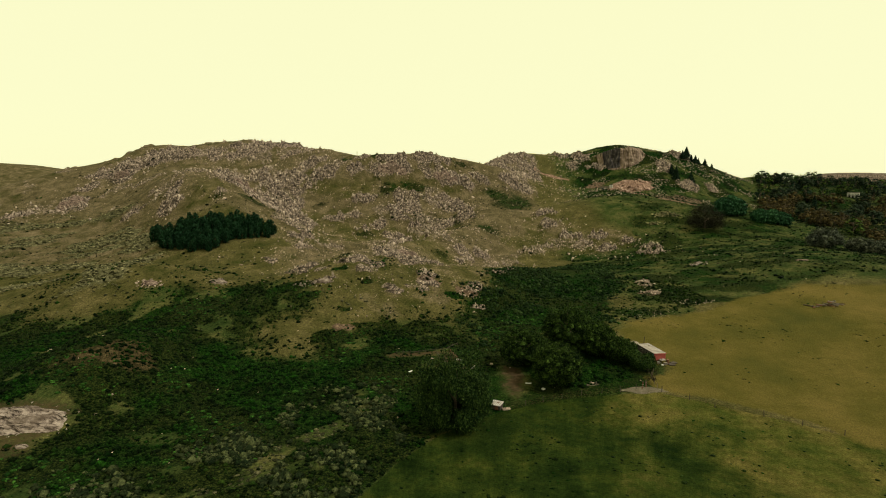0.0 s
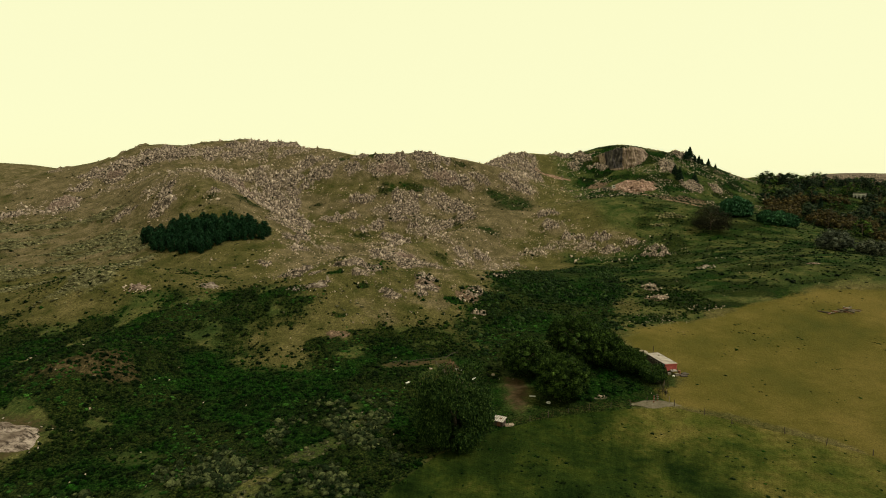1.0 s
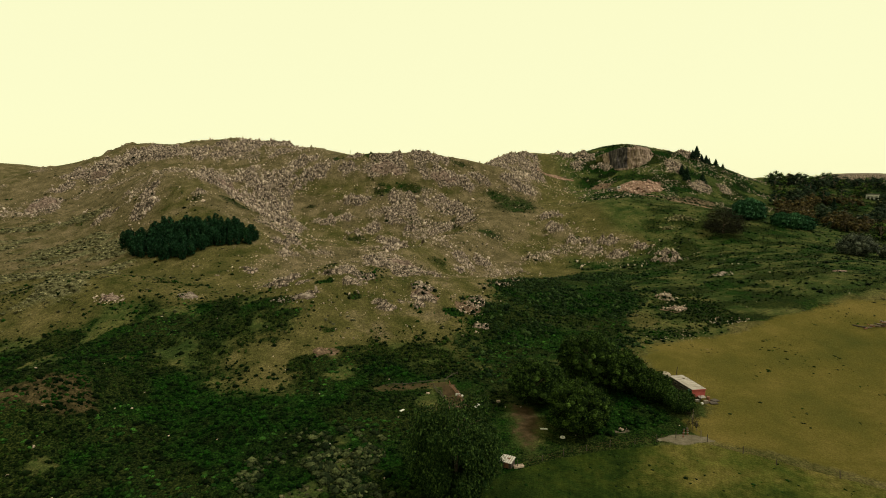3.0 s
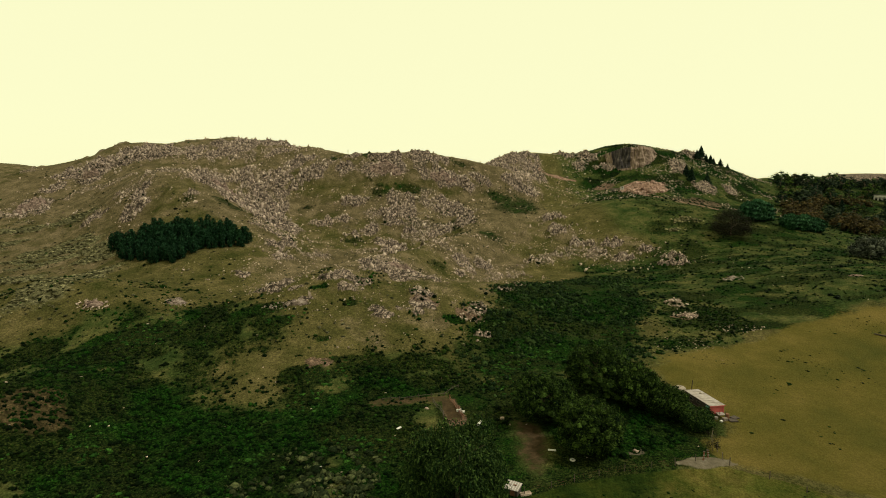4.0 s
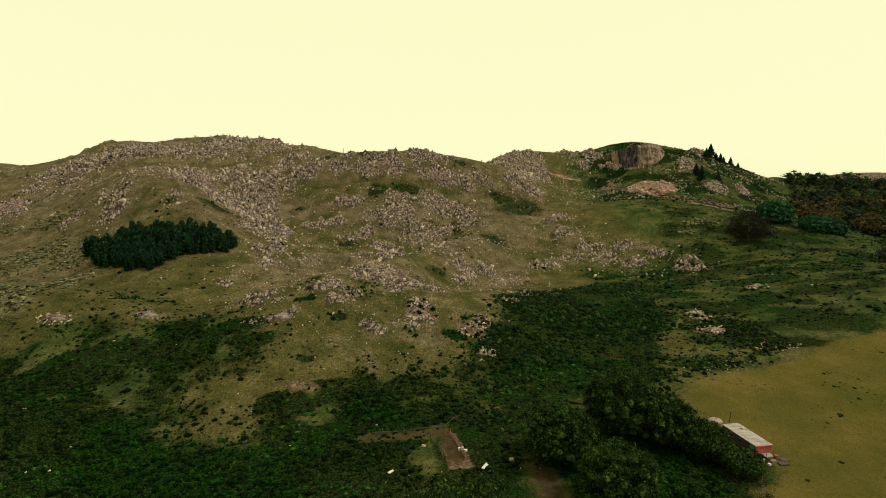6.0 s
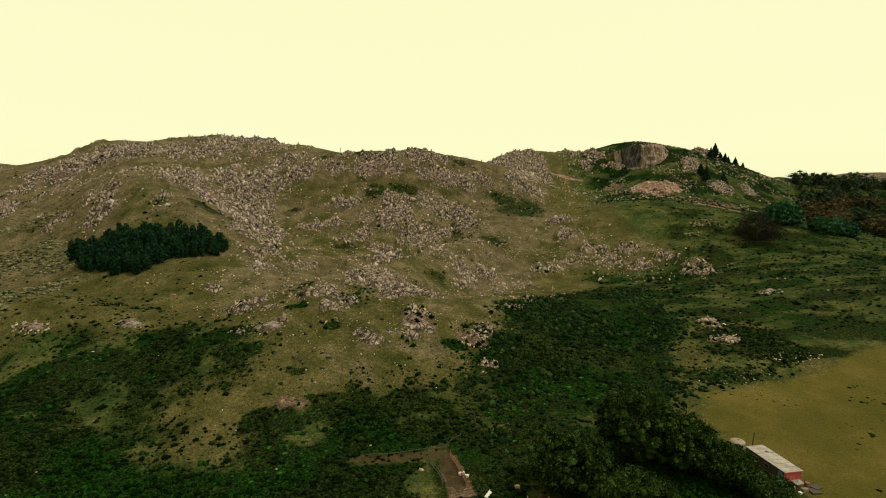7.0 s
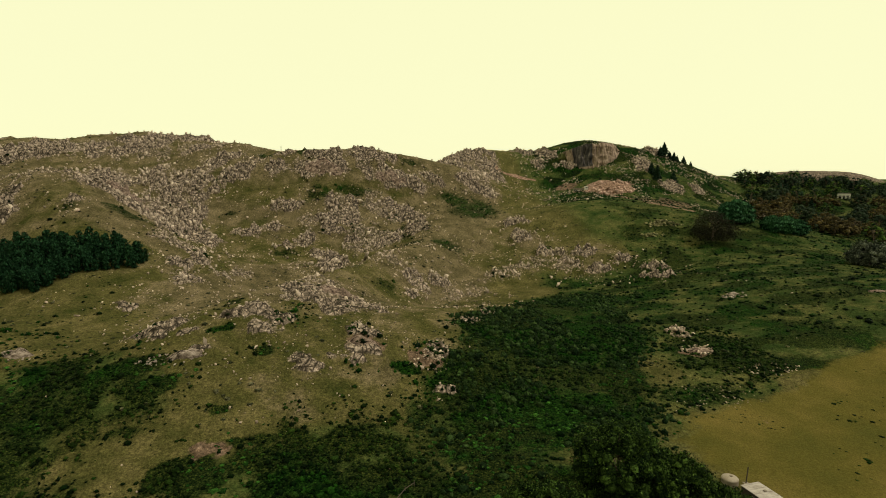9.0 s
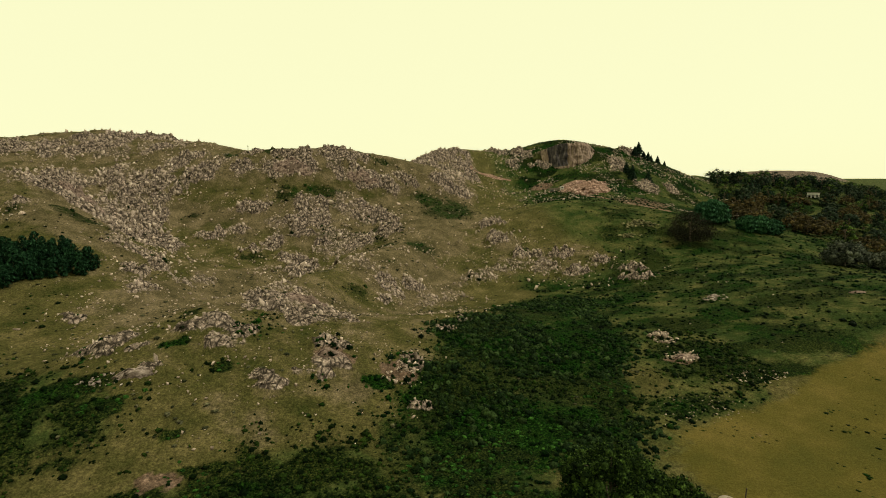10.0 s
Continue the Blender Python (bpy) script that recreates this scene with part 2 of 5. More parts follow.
def cells(x, y, wide, deep, seed):
    """Jointed blocks over the plan: a random value for each block, and how near its edge is."""
    u, v = np.asarray(x, float) / wide, np.asarray(y, float) / deep
    i, j = np.floor(u).astype(int), np.floor(v).astype(int)
    best, second, value = np.full(u.shape, 9.0), np.full(u.shape, 9.0), np.zeros(u.shape)
    for a in (-1, 0, 1):
        for b in (-1, 0, 1):
            p, q = (i + a + 31 * seed) & 255, (j + b + 57 * seed) & 255
            d = np.hypot(i + a + LATTICE[p, q] - u, j + b + LATTICE[q, p] - v)
            near = d < best
            second = np.where(near, best, np.minimum(second, d))
            value = np.where(near, LATTICE[(p + 101) & 255, (q + 67) & 255], value)
            best = np.where(near, d, best)
    return value, second - best


def stony(x, y):
    """How rocky the ground is, 0 to 1."""
    x, y = np.broadcast_arrays(np.asarray(x, float), np.asarray(y, float))
    hill = inside(x, y, HILL, 14, 8, 21)
    patch = fractal(x * 0.8 + 0.4 * y, y - 0.3 * x, 13, 40, 6)
    level = hill * np.maximum(0.55 * smooth(0.55, 0.65, patch) * smooth(160, 240, y), 0.5 * smooth(30, 60, hills(x, y)) * smooth(0.48, 0.62, patch))
    for cx, cy, rx, ry in OUTCROPS:
        level = np.maximum(level, patch_at(x, y, cx, cy, rx * 1.18, ry * 1.18, 7, math.atan2(cx, cy), 1.5, 0.45, 1.2))
    return np.clip(level * (0.55 + 0.45 * smooth(0.36, 0.5, fractal(x * 1.2 + 0.5 * y, y * 0.7, 7, 151, 5))), 0, 1)


def gravelly(x, y):
    """How thickly loose stones lie, 0 to 1."""
    x, y = np.broadcast_arrays(np.asarray(x, float), np.asarray(y, float))
    level = np.zeros(x.shape)
    for cx, cy, rx, ry in SCATTERED:
        level = np.maximum(level, 0.5 * patch_at(x, y, cx, cy, rx * 1.1, ry * 1.1, 9, math.atan2(cx, cy), 2.0, 0.3, 1.3))
    for cx, cy, rx, ry in OUTCROPS:
        level = np.maximum(level, 0.6 * patch_at(x, y, cx, cy, rx * 1.6 + 1, ry * 1.6 + 1, 11, math.atan2(cx, cy), 1.8, 0.5, 1.3))
    return level


def reddish(x, y):
    """Raw reddish soil among the rocks, 0 to 1."""
    return np.maximum.reduce([patch_at(x, y, cx, cy, rx, ry, 15, math.atan2(cx, cy), 1.8, 0.3, 1.2) for cx, cy, rx, ry in RED_EARTH] + [0.6 * inside(x, y, VERGE, 8, 6, 55), inside(x, y, [(0, 121.5), (2.6, 121), (5.2, 111), (1.2, 111)], 0.8, 0.6, 49)])


def banded(x, y):
    """Wavy bands of tall pale grass on the western slope, 0 to 1."""
    wave = fractal(x * 0.42 + 0.1 * y, y * 1.5 - 0.25 * x, 12, 171, 4)
    return smooth(0.50, 0.60, wave) * inside(x, y, TUSSOCKS, 12, 6, 172)


def bushy(x, y):
    """How thick the scrub stands, 0 to 1."""
    low = inside(x, y, BOTTOM, 18, 10, 31)
    low = low * (0.30 + 0.65 * smooth(0.40, 0.56, fractal(x, y, 9, 51, 5) + 0.16 * smooth(135, 108, y)))
    dense = inside(x, y, HOLLOW, 11, 7, 33) * (0.6 + 0.4 * smooth(0.36, 0.5, fractal(x, y, 10, 53, 4)))
    right = inside(x, y, GREEN, 12, 7, 35) * (0.46 + 0.44 * smooth(0.40, 0.58, fractal(x, y * 1.8, 8, 61, 5)))
    left = inside(x, y, [(-230, 170), (-140, 160), (-60, 165), (-70, 235), (-230, 290)], 10, 6, 36) * (0.06 + smooth(0.52, 0.62, fractal(x, y, 14, 66, 5)) * 0.3)
    hill = inside(x, y, HILL, 10, 6, 37) * smooth(0.60, 0.70, fractal(x, y, 14, 71, 5)) * 0.35
    east = smooth(70, 100, x) * smooth(270, 300, y) * (1 - smooth(470, 520, y)) * (0.35 + 0.6 * smooth(0.42, 0.55, fractal(x, y * 1.6, 12, 73, 5)))
    out = np.maximum.reduce([low, dense, right, left, hill, east])
    for f in (spot(x, y, -8, 136, 11, 3.6), spot(x, y, -27, 131, 6, 4), spot(x, y, 36, 112, 5, 12), spot(x, y, 27, 104, 9, 5), spot(x, y, 72, 150, 12, 3.5)):
        out = np.maximum(out, f)
    for cx, cy, rx, ry in THICKETS + LOW_SCRUB:
        out = np.maximum(out, (0.62 if cy > 170 else 0.95) * patch_at(x, y, cx, cy, rx * 1.15, ry * 1.15, 19, math.atan2(cx, cy), 1.7, 0.3, 1.25))
    for cx, cy, r in ((1, 117, 6), (13, 104, 7), (37, 99, 4), (-70, 83, 9)):
        out = out * (1 - spot(x, y, cx, cy, r, r * 1.2))
    return np.clip(out, 0, 1) * (1 - pastures(x, y)) * (1 - bare(x, y)) * (1 - trodden(x, y)) * (1 - 0.75 * bank(x, y))


def bank(x, y):
    """The strip of golden grass on the bank above the meadow."""
    return along(x, y, [(-38, 62), (-30, 70.5), (-21.5, 84), (-14.5, 97)], 3.4, 4.0, 13) * smooth(0.35, 0.5, fractal(x, y, 5, 14, 3))


def pastures(x, y):
    return np.maximum(inside(x, y, PASTURE, 2, 0.8, 41), inside(x, y, MEADOW, 2, 0.6, 43))


def bare(x, y):
    """Trodden or broken earth, 0 to 1."""
    out = np.maximum.reduce([along(x, y, line, 2.4) for line in TRACKS])
    out = np.maximum(out, inside(x, y, QUARRY, 5, 4, 47))
    return np.maximum(np.maximum(out, 0.45 * spot(x, y, 58.2, 133.5, 1.1)), 0.0)


def trodden(x, y):
    """Dark trodden soil of the yard, the pen and the bank, 0 to 1."""
    out = 0.7 * inside(x, y, [(11.5, 93), (11, 103), (12.5, 111), (17, 108), (15, 100), (13.5, 95)], 5, 4, 48)
    out = np.maximum(out, inside(x, y, [(0, 121), (2, 120.5), (4, 112.5), (1.2, 113.4)], 1, 0.6, 49))
    out = np.maximum(out, 0.55 * along(x, y, [(-12, 121), (-4, 121.3), (0.5, 121.5)], 3.0))
    out = np.maximum(out, 0.5 * inside(x, y, [(-68, 90), (-63, 86), (-61, 76), (-66, 70), (-80, 74), (-82, 92)], 4, 4, 52))
    return np.maximum(out, 0.6 * spot(x, y, 102, 140, 5, 1.6))


def lie(x, y):
    """The height of the ground at a place of the plan."""
    x, y = np.asarray(x, float), np.asarray(y, float)
    z = hills(x, y)
    calm = 1 - pastures(x, y)
    near = 1 - smooth(600, 900, np.hypot(x, y))
    z = z + (fractal(x, y, 22, 81, 4) - 0.5) * 1.6 * calm * near
    rock = stony(x, y)
    strike = x * 0.94 + y * 0.34
    height, joint = cells(strike + 1.5 * grain(x, y, 6, 41), y * 0.94 - x * 0.34, 3.4, 2.1, 3)
    fine_height, _ = cells(strike, y * 0.94 - x * 0.34, 1.7, 1.2, 5)
    tall = 0.45 + 0.55 * smooth(190, 250, y)
    z = z + rock * tall * (1.3 + 2.2 * height ** 1.5 + 0.8 * fine_height - 1.2 * (1 - smooth(0.0, 0.22, joint))) * near
    z = z + (0.9 * banded(x, y) + 0.55 * inside(x, y, HOLLOW, 16, 6, 33) * (fractal(x, y, 4, 145, 3) - 0.3)) * near
    return z


# ---- materials ----
def material(name, rough=0.85, gloss=0.02):
    m = bpy.data.materials.new(name)
    m.use_nodes = True
    nt = m.node_tree
    b = nt.nodes["Principled BSDF"]
    b.inputs["Roughness"].default_value = rough
    b.inputs["Specular IOR Level"].default_value = gloss
    return m, nt, b


def ramp(nt, source, *stops):
    r = nt.nodes.new("ShaderNodeValToRGB")
    e = r.color_ramp.elements
    while len(e) < len(stops):
        e.new(0.5)
    for k, (at, c) in enumerate(stops):
        e[k].position, e[k].color = at, (*c, 1)
    nt.links.new(source, r.inputs["Fac"])
    return r.outputs["Color"]


def noisy(nt, scale, detail=5, rough=0.6, coords=None):
    n = nt.nodes.new("ShaderNodeTexNoise")
    n.inputs["Scale"].default_value, n.inputs["Detail"].default_value, n.inputs["Roughness"].default_value = scale, detail, rough
    if coords is None:
        coords = nt.nodes.new("ShaderNodeTexCoord").outputs["Object"]
    nt.links.new(coords, n.inputs["Vector"])
    return n.outputs["Fac"]


def mixed(nt, fac, a, b, how="MIX"):
    m = nt.nodes.new("ShaderNodeMix")
    m.data_type, m.blend_type = "RGBA", how
    for sock, v in ((m.inputs["Factor"], fac), (m.inputs["A"], a), (m.inputs["B"], b)):
        if isinstance(v, (int, float)):
            sock.default_value = v
        elif isinstance(v, tuple):
            sock.default_value = (*v, 1)
        else:
            nt.links.new(v, sock)
    return m.outputs["Result"]


def bumped(nt, b, height, strength=0.5, distance=0.1):
    n = nt.nodes.new("ShaderNodeBump")
    n.inputs["Strength"].default_value, n.inputs["Distance"].default_value = strength, distance
    nt.links.new(height, n.inputs["Height"])
    nt.links.new(n.outputs["Normal"], b.inputs["Normal"])


def attribute(nt, name):
    a = nt.nodes.new("ShaderNodeAttribute")
    a.attribute_name = name
    return a.outputs["Fac"]


def sharpen(nt, value, noise_value, lo=0.35, hi=0.65, amount=0.5):
    """A region's edge, broken up by fine noise."""
    add = nt.nodes.new("ShaderNodeMath")
    add.operation = "MULTIPLY_ADD"
    nt.links.new(noise_value, add.inputs[0])
    add.inputs[1].default_value = amount
    shift = nt.nodes.new("ShaderNodeMath")
    shift.operation = "SUBTRACT"
    nt.links.new(value, shift.inputs[0])
    shift.inputs[1].default_value = amount / 2
    nt.links.new(shift.outputs[0], add.inputs[2])
    mr = nt.nodes.new("ShaderNodeMapRange")
    mr.interpolation_type = "SMOOTHSTEP"
    mr.inputs["From Min"].default_value, mr.inputs["From Max"].default_value = lo, hi
    nt.links.new(add.outputs[0], mr.inputs["Value"])
    return mr.outputs["Result"]


DRIFT = ((0.36, (0.6, 0.7, 0.6)), (0.44, (0.65, 1.35, 0.66)), (0.52, (1.05, 1.0, 1.0)), (0.62, (1.6, 1.3, 1.2)))


def ground_material():
    m, nt, b = material("hill_ground", 0.95)
    broad, mid, fine, tuft = noisy(nt, 0.05, 7, 0.68), noisy(nt, 0.16, 6, 0.65), noisy(nt, 0.9, 6, 0.7), noisy(nt, 3.5, 4, 0.7)
    dry = ramp(nt, mid, (0.3, (0.042, 0.037, 0.016)), (0.5, (0.084, 0.067, 0.034)), (0.7, (0.140, 0.108, 0.063)))
    olive = ramp(nt, mid, (0.3, (0.028, 0.032, 0.008)), (0.5, (0.061, 0.055, 0.018)), (0.7, (0.105, 0.085, 0.035)))
    hay = ramp(nt, broad, (0.33, (0.046, 0.047, 0.010)), (0.5, (0.072, 0.061, 0.013)), (0.68, (0.110, 0.083, 0.022)))
    turf = noisy(nt, 0.11, 8, 0.72)
    lush = ramp(nt, turf, (0.34, (0.005, 0.012, 0.002)), (0.46, (0.013, 0.023, 0.004)), (0.56, (0.026, 0.036, 0.006)), (0.68, (0.056, 0.053, 0.013)))
    parched = ramp(nt, turf, (0.32, (0.022, 0.034, 0.006)), (0.46, (0.046, 0.052, 0.010)), (0.6, (0.082, 0.070, 0.018)), (0.72, (0.12, 0.095, 0.032)))
    lush = mixed(nt, sharpen(nt, attribute(nt, "parched"), turf, 0.25, 0.75, 0.9), lush, parched)
    lush = mixed(nt, 0.7, lush, ramp(nt, noisy(nt, 0.45, 5, 0.7), (0.36, (0.55, 0.62, 0.5)), (0.64, (1.4, 1.35, 1.3))), "MULTIPLY")
    # near-black ground tone puts shade into the gaps between bushes
    scrub = ramp(nt, tuft, (0.34, (0.0014, 0.004, 0.001)), (0.5, (0.0055, 0.012, 0.0024)), (0.66, (0.022, 0.030, 0.007)))
    scrub = mixed(nt, 1.0, scrub, ramp(nt, noisy(nt, 0.045, 6, 0.62), *DRIFT), "MULTIPLY")
    umber = ramp(nt, fine, (0.3, (0.010, 0.010, 0.004)), (0.5, (0.036, 0.028, 0.012)), (0.7, (0.085, 0.062, 0.030)))
    scrub = mixed(nt, sharpen(nt, attribute(nt, "brown"), mid, 0.35, 0.7, 0.8), scrub, umber)
    straw = ramp(nt, fine, (0.3, (0.026, 0.030, 0.012)), (0.5, (0.085, 0.080, 0.038)), (0.7, (0.17, 0.155, 0.090)))
    rock = ramp(nt, fine, (0.36, (0.024, 0.019, 0.013)), (0.45, (0.094, 0.073, 0.055)), (0.55, (0.22, 0.168, 0.132)), (0.70, (0.42, 0.335, 0.27)))
    lean = nt.nodes.new("ShaderNodeMapping")
    lean.inputs["Scale"].default_value = (0.85, 0.5, 0.4)
    lean.inputs["Rotation"].default_value = (0, 0, 0.35)
    nt.links.new(nt.nodes.new("ShaderNodeTexCoord").outputs["Object"], lean.inputs["Vector"])
    joints = nt.nodes.new("ShaderNodeTexVoronoi")
    joints.feature = "DISTANCE_TO_EDGE"
    joints.inputs["Scale"].default_value = 0.9
    nt.links.new(lean.outputs["Vector"], joints.inputs["Vector"])
    rock = mixed(nt, ramp(nt, joints.outputs["Distance"], (0.02, (0.9, 0.9, 0.9)), (0.14, (0, 0, 0))), rock, (0.016, 0.013, 0.009))
    raw = ramp(nt, fine, (0.32, (0.042, 0.028, 0.017)), (0.55, (0.112, 0.074, 0.050)), (0.75, (0.22, 0.152, 0.112)))
    earth = ramp(nt, fine, (0.34, (0.055, 0.032, 0.022)), (0.5, (0.16, 0.095, 0.068)), (0.70, (0.36, 0.25, 0.19)))
    green = ramp(nt, mid, (0.3, (0.012, 0.026, 0.006)), (0.48, (0.031, 0.043, 0.011)), (0.66, (0.074, 0.071, 0.023)))
    olive = mixed(nt, sharpen(nt, attribute(nt, "green"), mid, 0.3, 0.7, 0.8), olive, green)
    c = mixed(nt, sharpen(nt, attribute(nt, "dry"), mid, 0.3, 0.7, 1.0), olive, dry)
    c = mixed(nt, sharpen(nt, attribute(nt, "bands"), fine, 0.3, 0.7, 0.7), c, straw)
    c = mixed(nt, sharpen(nt, attribute(nt, "scrub"), fine, 0.28, 0.72, 1.0), c, scrub)
    c = mixed(nt, sharpen(nt, attribute(nt, "red"), fine, 0.35, 0.75, 0.7), c, raw)
    c = mixed(nt, sharpen(nt, attribute(nt, "rock"), fine, 0.42, 0.62, 0.9), c, rock)
    c = mixed(nt, 0.6, c, ramp(nt, tuft, (0.36, (0.25, 0.25, 0.25)), (0.64, (1.65, 1.65, 1.65))), "MULTIPLY")
    c = mixed(nt, 0.6, c, ramp(nt, noisy(nt, 1.6, 4, 0.65), (0.36, (0.45, 0.48, 0.45)), (0.64, (1.5, 1.45, 1.45))), "MULTIPLY")
    c = mixed(nt, sharpen(nt, attribute(nt, "meadow"), fine, 0.4, 0.6, 0.2), c, mixed(nt, 0.45, lush, ramp(nt, tuft, (0.36, (0.3, 0.3, 0.3)), (0.64, (1.6, 1.6, 1.6))), "MULTIPLY"))
    c = mixed(nt, sharpen(nt, attribute(nt, "pasture"), fine, 0.3, 0.7, 0.9), c, mixed(nt, 0.3, hay, ramp(nt, tuft, (0.36, (0.3, 0.3, 0.3)), (0.64, (1.6, 1.6, 1.6))), "MULTIPLY"))
    c = mixed(nt, sharpen(nt, attribute(nt, "bare"), fine, 0.35, 0.6, 0.5), c, earth)
    dirt = ramp(nt, fine, (0.3, (0.022, 0.017, 0.009)), (0.55, (0.052, 0.035, 0.018)), (0.75, (0.090, 0.062, 0.034)))
    c = mixed(nt, sharpen(nt, attribute(nt, "dirt"), fine, 0.3, 0.65, 0.7), c, dirt)
    sand = ramp(nt, fine, (0.3, (0.075, 0.062, 0.040)), (0.55, (0.125, 0.105, 0.074)), (0.75, (0.20, 0.17, 0.125)))
    c = mixed(nt, sharpen(nt, attribute(nt, "sand"), fine, 0.35, 0.65, 0.5), c, sand)
    nt.links.new(c, b.inputs["Base Color"])
    bumped(nt, b, tuft, 0.9, 0.35)
    return m


def rock_material(name, low, mid, high):
    m, nt, b = material(name, 0.9)
    n, f = noisy(nt, 0.6, 6, 0.65), noisy(nt, 4, 5, 0.7)
    info = nt.nodes.new("ShaderNodeNewGeometry").outputs["Random Per Island"]
    c = ramp(nt, n, (0.3, low), (0.5, mid), (0.72, high))
    c = mixed(nt, 0.6, c, ramp(nt, info, (0.0, (0.25, 0.23, 0.21)), (0.6, (1.05, 1.04, 1.03)), (1.0, (1.55, 1.55, 1.55))), "MULTIPLY")
    c = mixed(nt, ramp(nt, f, (0.52, (0, 0, 0)), (0.66, (0.7, 0.7, 0.7))), c, (0.075, 0.07, 0.045))
    nt.links.new(c, b.inputs["Base Color"])
    bumped(nt, b, f, 0.5, 0.15)
    return m


def slab_material(name, low, mid, high):
    """Bare bedrock with long dark cracks and stains."""
    m, nt, b = material(name, 0.9)
    squash = nt.nodes.new("ShaderNodeMapping")
    squash.inputs["Scale"].default_value = (0.8, 2.2, 1.0)
    squash.inputs["Rotation"].default_value = (0, 0, 0.35)
    nt.links.new(nt.nodes.new("ShaderNodeTexCoord").outputs["Object"], squash.inputs["Vector"])
    seam, n = noisy(nt, 0.9, 7, 0.72, squash.outputs["Vector"]), noisy(nt, 0.35, 5, 0.6)
    c = ramp(nt, seam, (0.42, low), (0.49, mid), (0.62, high))
    c = mixed(nt, ramp(nt, n, (0.45, (0, 0, 0)), (0.65, (0.75, 0.75, 0.75))), c, (0.085, 0.062, 0.046))
    nt.links.new(c, b.inputs["Base Color"])
    bumped(nt, b, seam, 0.9, 0.4)
    return m


def leaf_material(name, dark, light, glow=0.12, drift=None):
    m, nt, b = material(name, 0.6)
    info = nt.nodes.new("ShaderNodeNewGeometry").outputs["Random Per Island"]
    obj = nt.nodes.new("ShaderNodeObjectInfo").outputs["Random"]
    # mostly dark leaves, few bright at random: lit tips over shade put into colour
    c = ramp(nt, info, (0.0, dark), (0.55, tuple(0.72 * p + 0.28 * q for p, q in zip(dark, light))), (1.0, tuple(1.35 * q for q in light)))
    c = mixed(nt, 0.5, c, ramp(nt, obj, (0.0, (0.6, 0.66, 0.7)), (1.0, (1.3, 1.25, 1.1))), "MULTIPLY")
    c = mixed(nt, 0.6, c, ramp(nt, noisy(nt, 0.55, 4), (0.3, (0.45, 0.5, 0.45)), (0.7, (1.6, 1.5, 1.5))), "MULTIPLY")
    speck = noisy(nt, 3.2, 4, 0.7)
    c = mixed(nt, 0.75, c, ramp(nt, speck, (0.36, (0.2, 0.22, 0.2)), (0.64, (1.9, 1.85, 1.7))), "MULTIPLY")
    bumped(nt, b, speck, 0.9, 0.3)
    if drift:
        c = mixed(nt, 1.0, c, ramp(nt, noisy(nt, 0.045, 6, 0.62), *drift), "MULTIPLY")
    nt.links.new(c, b.inputs["Base Color"])
    t = nt.nodes.new("ShaderNodeBsdfTranslucent")
    nt.links.new(c, t.inputs["Color"])
    s = nt.nodes.new("ShaderNodeMixShader")
    s.inputs[0].default_value = glow
    nt.links.new(b.outputs[0], s.inputs[1])
    nt.links.new(t.outputs[0], s.inputs[2])
    nt.links.new(s.outputs[0], nt.nodes["Material Output"].inputs["Surface"])
    return m


def plain_material(name, colour, rough=0.7, metal=0.0, stain=(0.5, 0.42, 0.33), scale=1.5, amount=0.6):
    m, nt, b = material(name, rough, 0.3)
    b.inputs["Metallic"].default_value = metal
    n, f = noisy(nt, scale, 6, 0.65), noisy(nt, scale * 9, 4, 0.6)
    worn = tuple(c * s for c, s in zip(colour, stain))
    c = mixed(nt, ramp(nt, n, (0.42, (0, 0, 0)), (0.7, (amount, amount, amount))), colour, worn)
    c = mixed(nt, 0.35, c, ramp(nt, f, (0.3, (0.7, 0.7, 0.7)), (0.7, (1.2, 1.2, 1.2))), "MULTIPLY")
    nt.links.new(c, b.inputs["Base Color"])
    bumped(nt, b, f, 0.3, 0.02)
    return m


GROUND = ground_material()
STONE = rock_material("pinkish_granite", (0.13, 0.098, 0.074), (0.35, 0.268, 0.208), (0.58, 0.475, 0.38))
BOULDER = rock_material("lichen_grey_granite", (0.10, 0.080, 0.062), (0.29, 0.227, 0.178), (0.52, 0.43, 0.345))
BEDROCK = slab_material("bleached_bedrock", (0.022, 0.017, 0.012), (0.15, 0.115, 0.094), (0.33, 0.27, 0.225))
RED_ROCK = slab_material("reddish_bedrock", (0.028, 0.018, 0.014), (0.13, 0.090, 0.071), (0.28, 0.205, 0.165))
PALE_STONE = rock_material("bleached_granite", (0.12, 0.092, 0.078), (0.28, 0.225, 0.19), (0.46, 0.39, 0.335))
RUBBLE = rock_material("quarried_rubble", (0.14, 0.078, 0.060), (0.32, 0.205, 0.162), (0.52, 0.40, 0.335))
LEAF_SCRUB = leaf_material("scrub_leaves", (0.0013, 0.0045, 0.001), (0.0092, 0.022, 0.0038), 0.12, DRIFT)
LEAF_FERN = leaf_material("bracken_leaves", (0.008, 0.030, 0.005), (0.028, 0.078, 0.012))
LEAF_GREY = leaf_material("dry_grey_leaves", (0.018, 0.022, 0.010), (0.070, 0.068, 0.038))
LEAF_PALE = leaf_material("pale_scrub_leaves", (0.006, 0.012, 0.005), (0.046, 0.056, 0.025))
# bright end raised to paint highlights into the yard trees' leaves
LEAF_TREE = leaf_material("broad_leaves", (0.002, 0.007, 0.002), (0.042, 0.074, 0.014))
LEAF_WILLOW = leaf_material("willow_leaves", (0.004, 0.013, 0.004), (0.035, 0.062, 0.015))
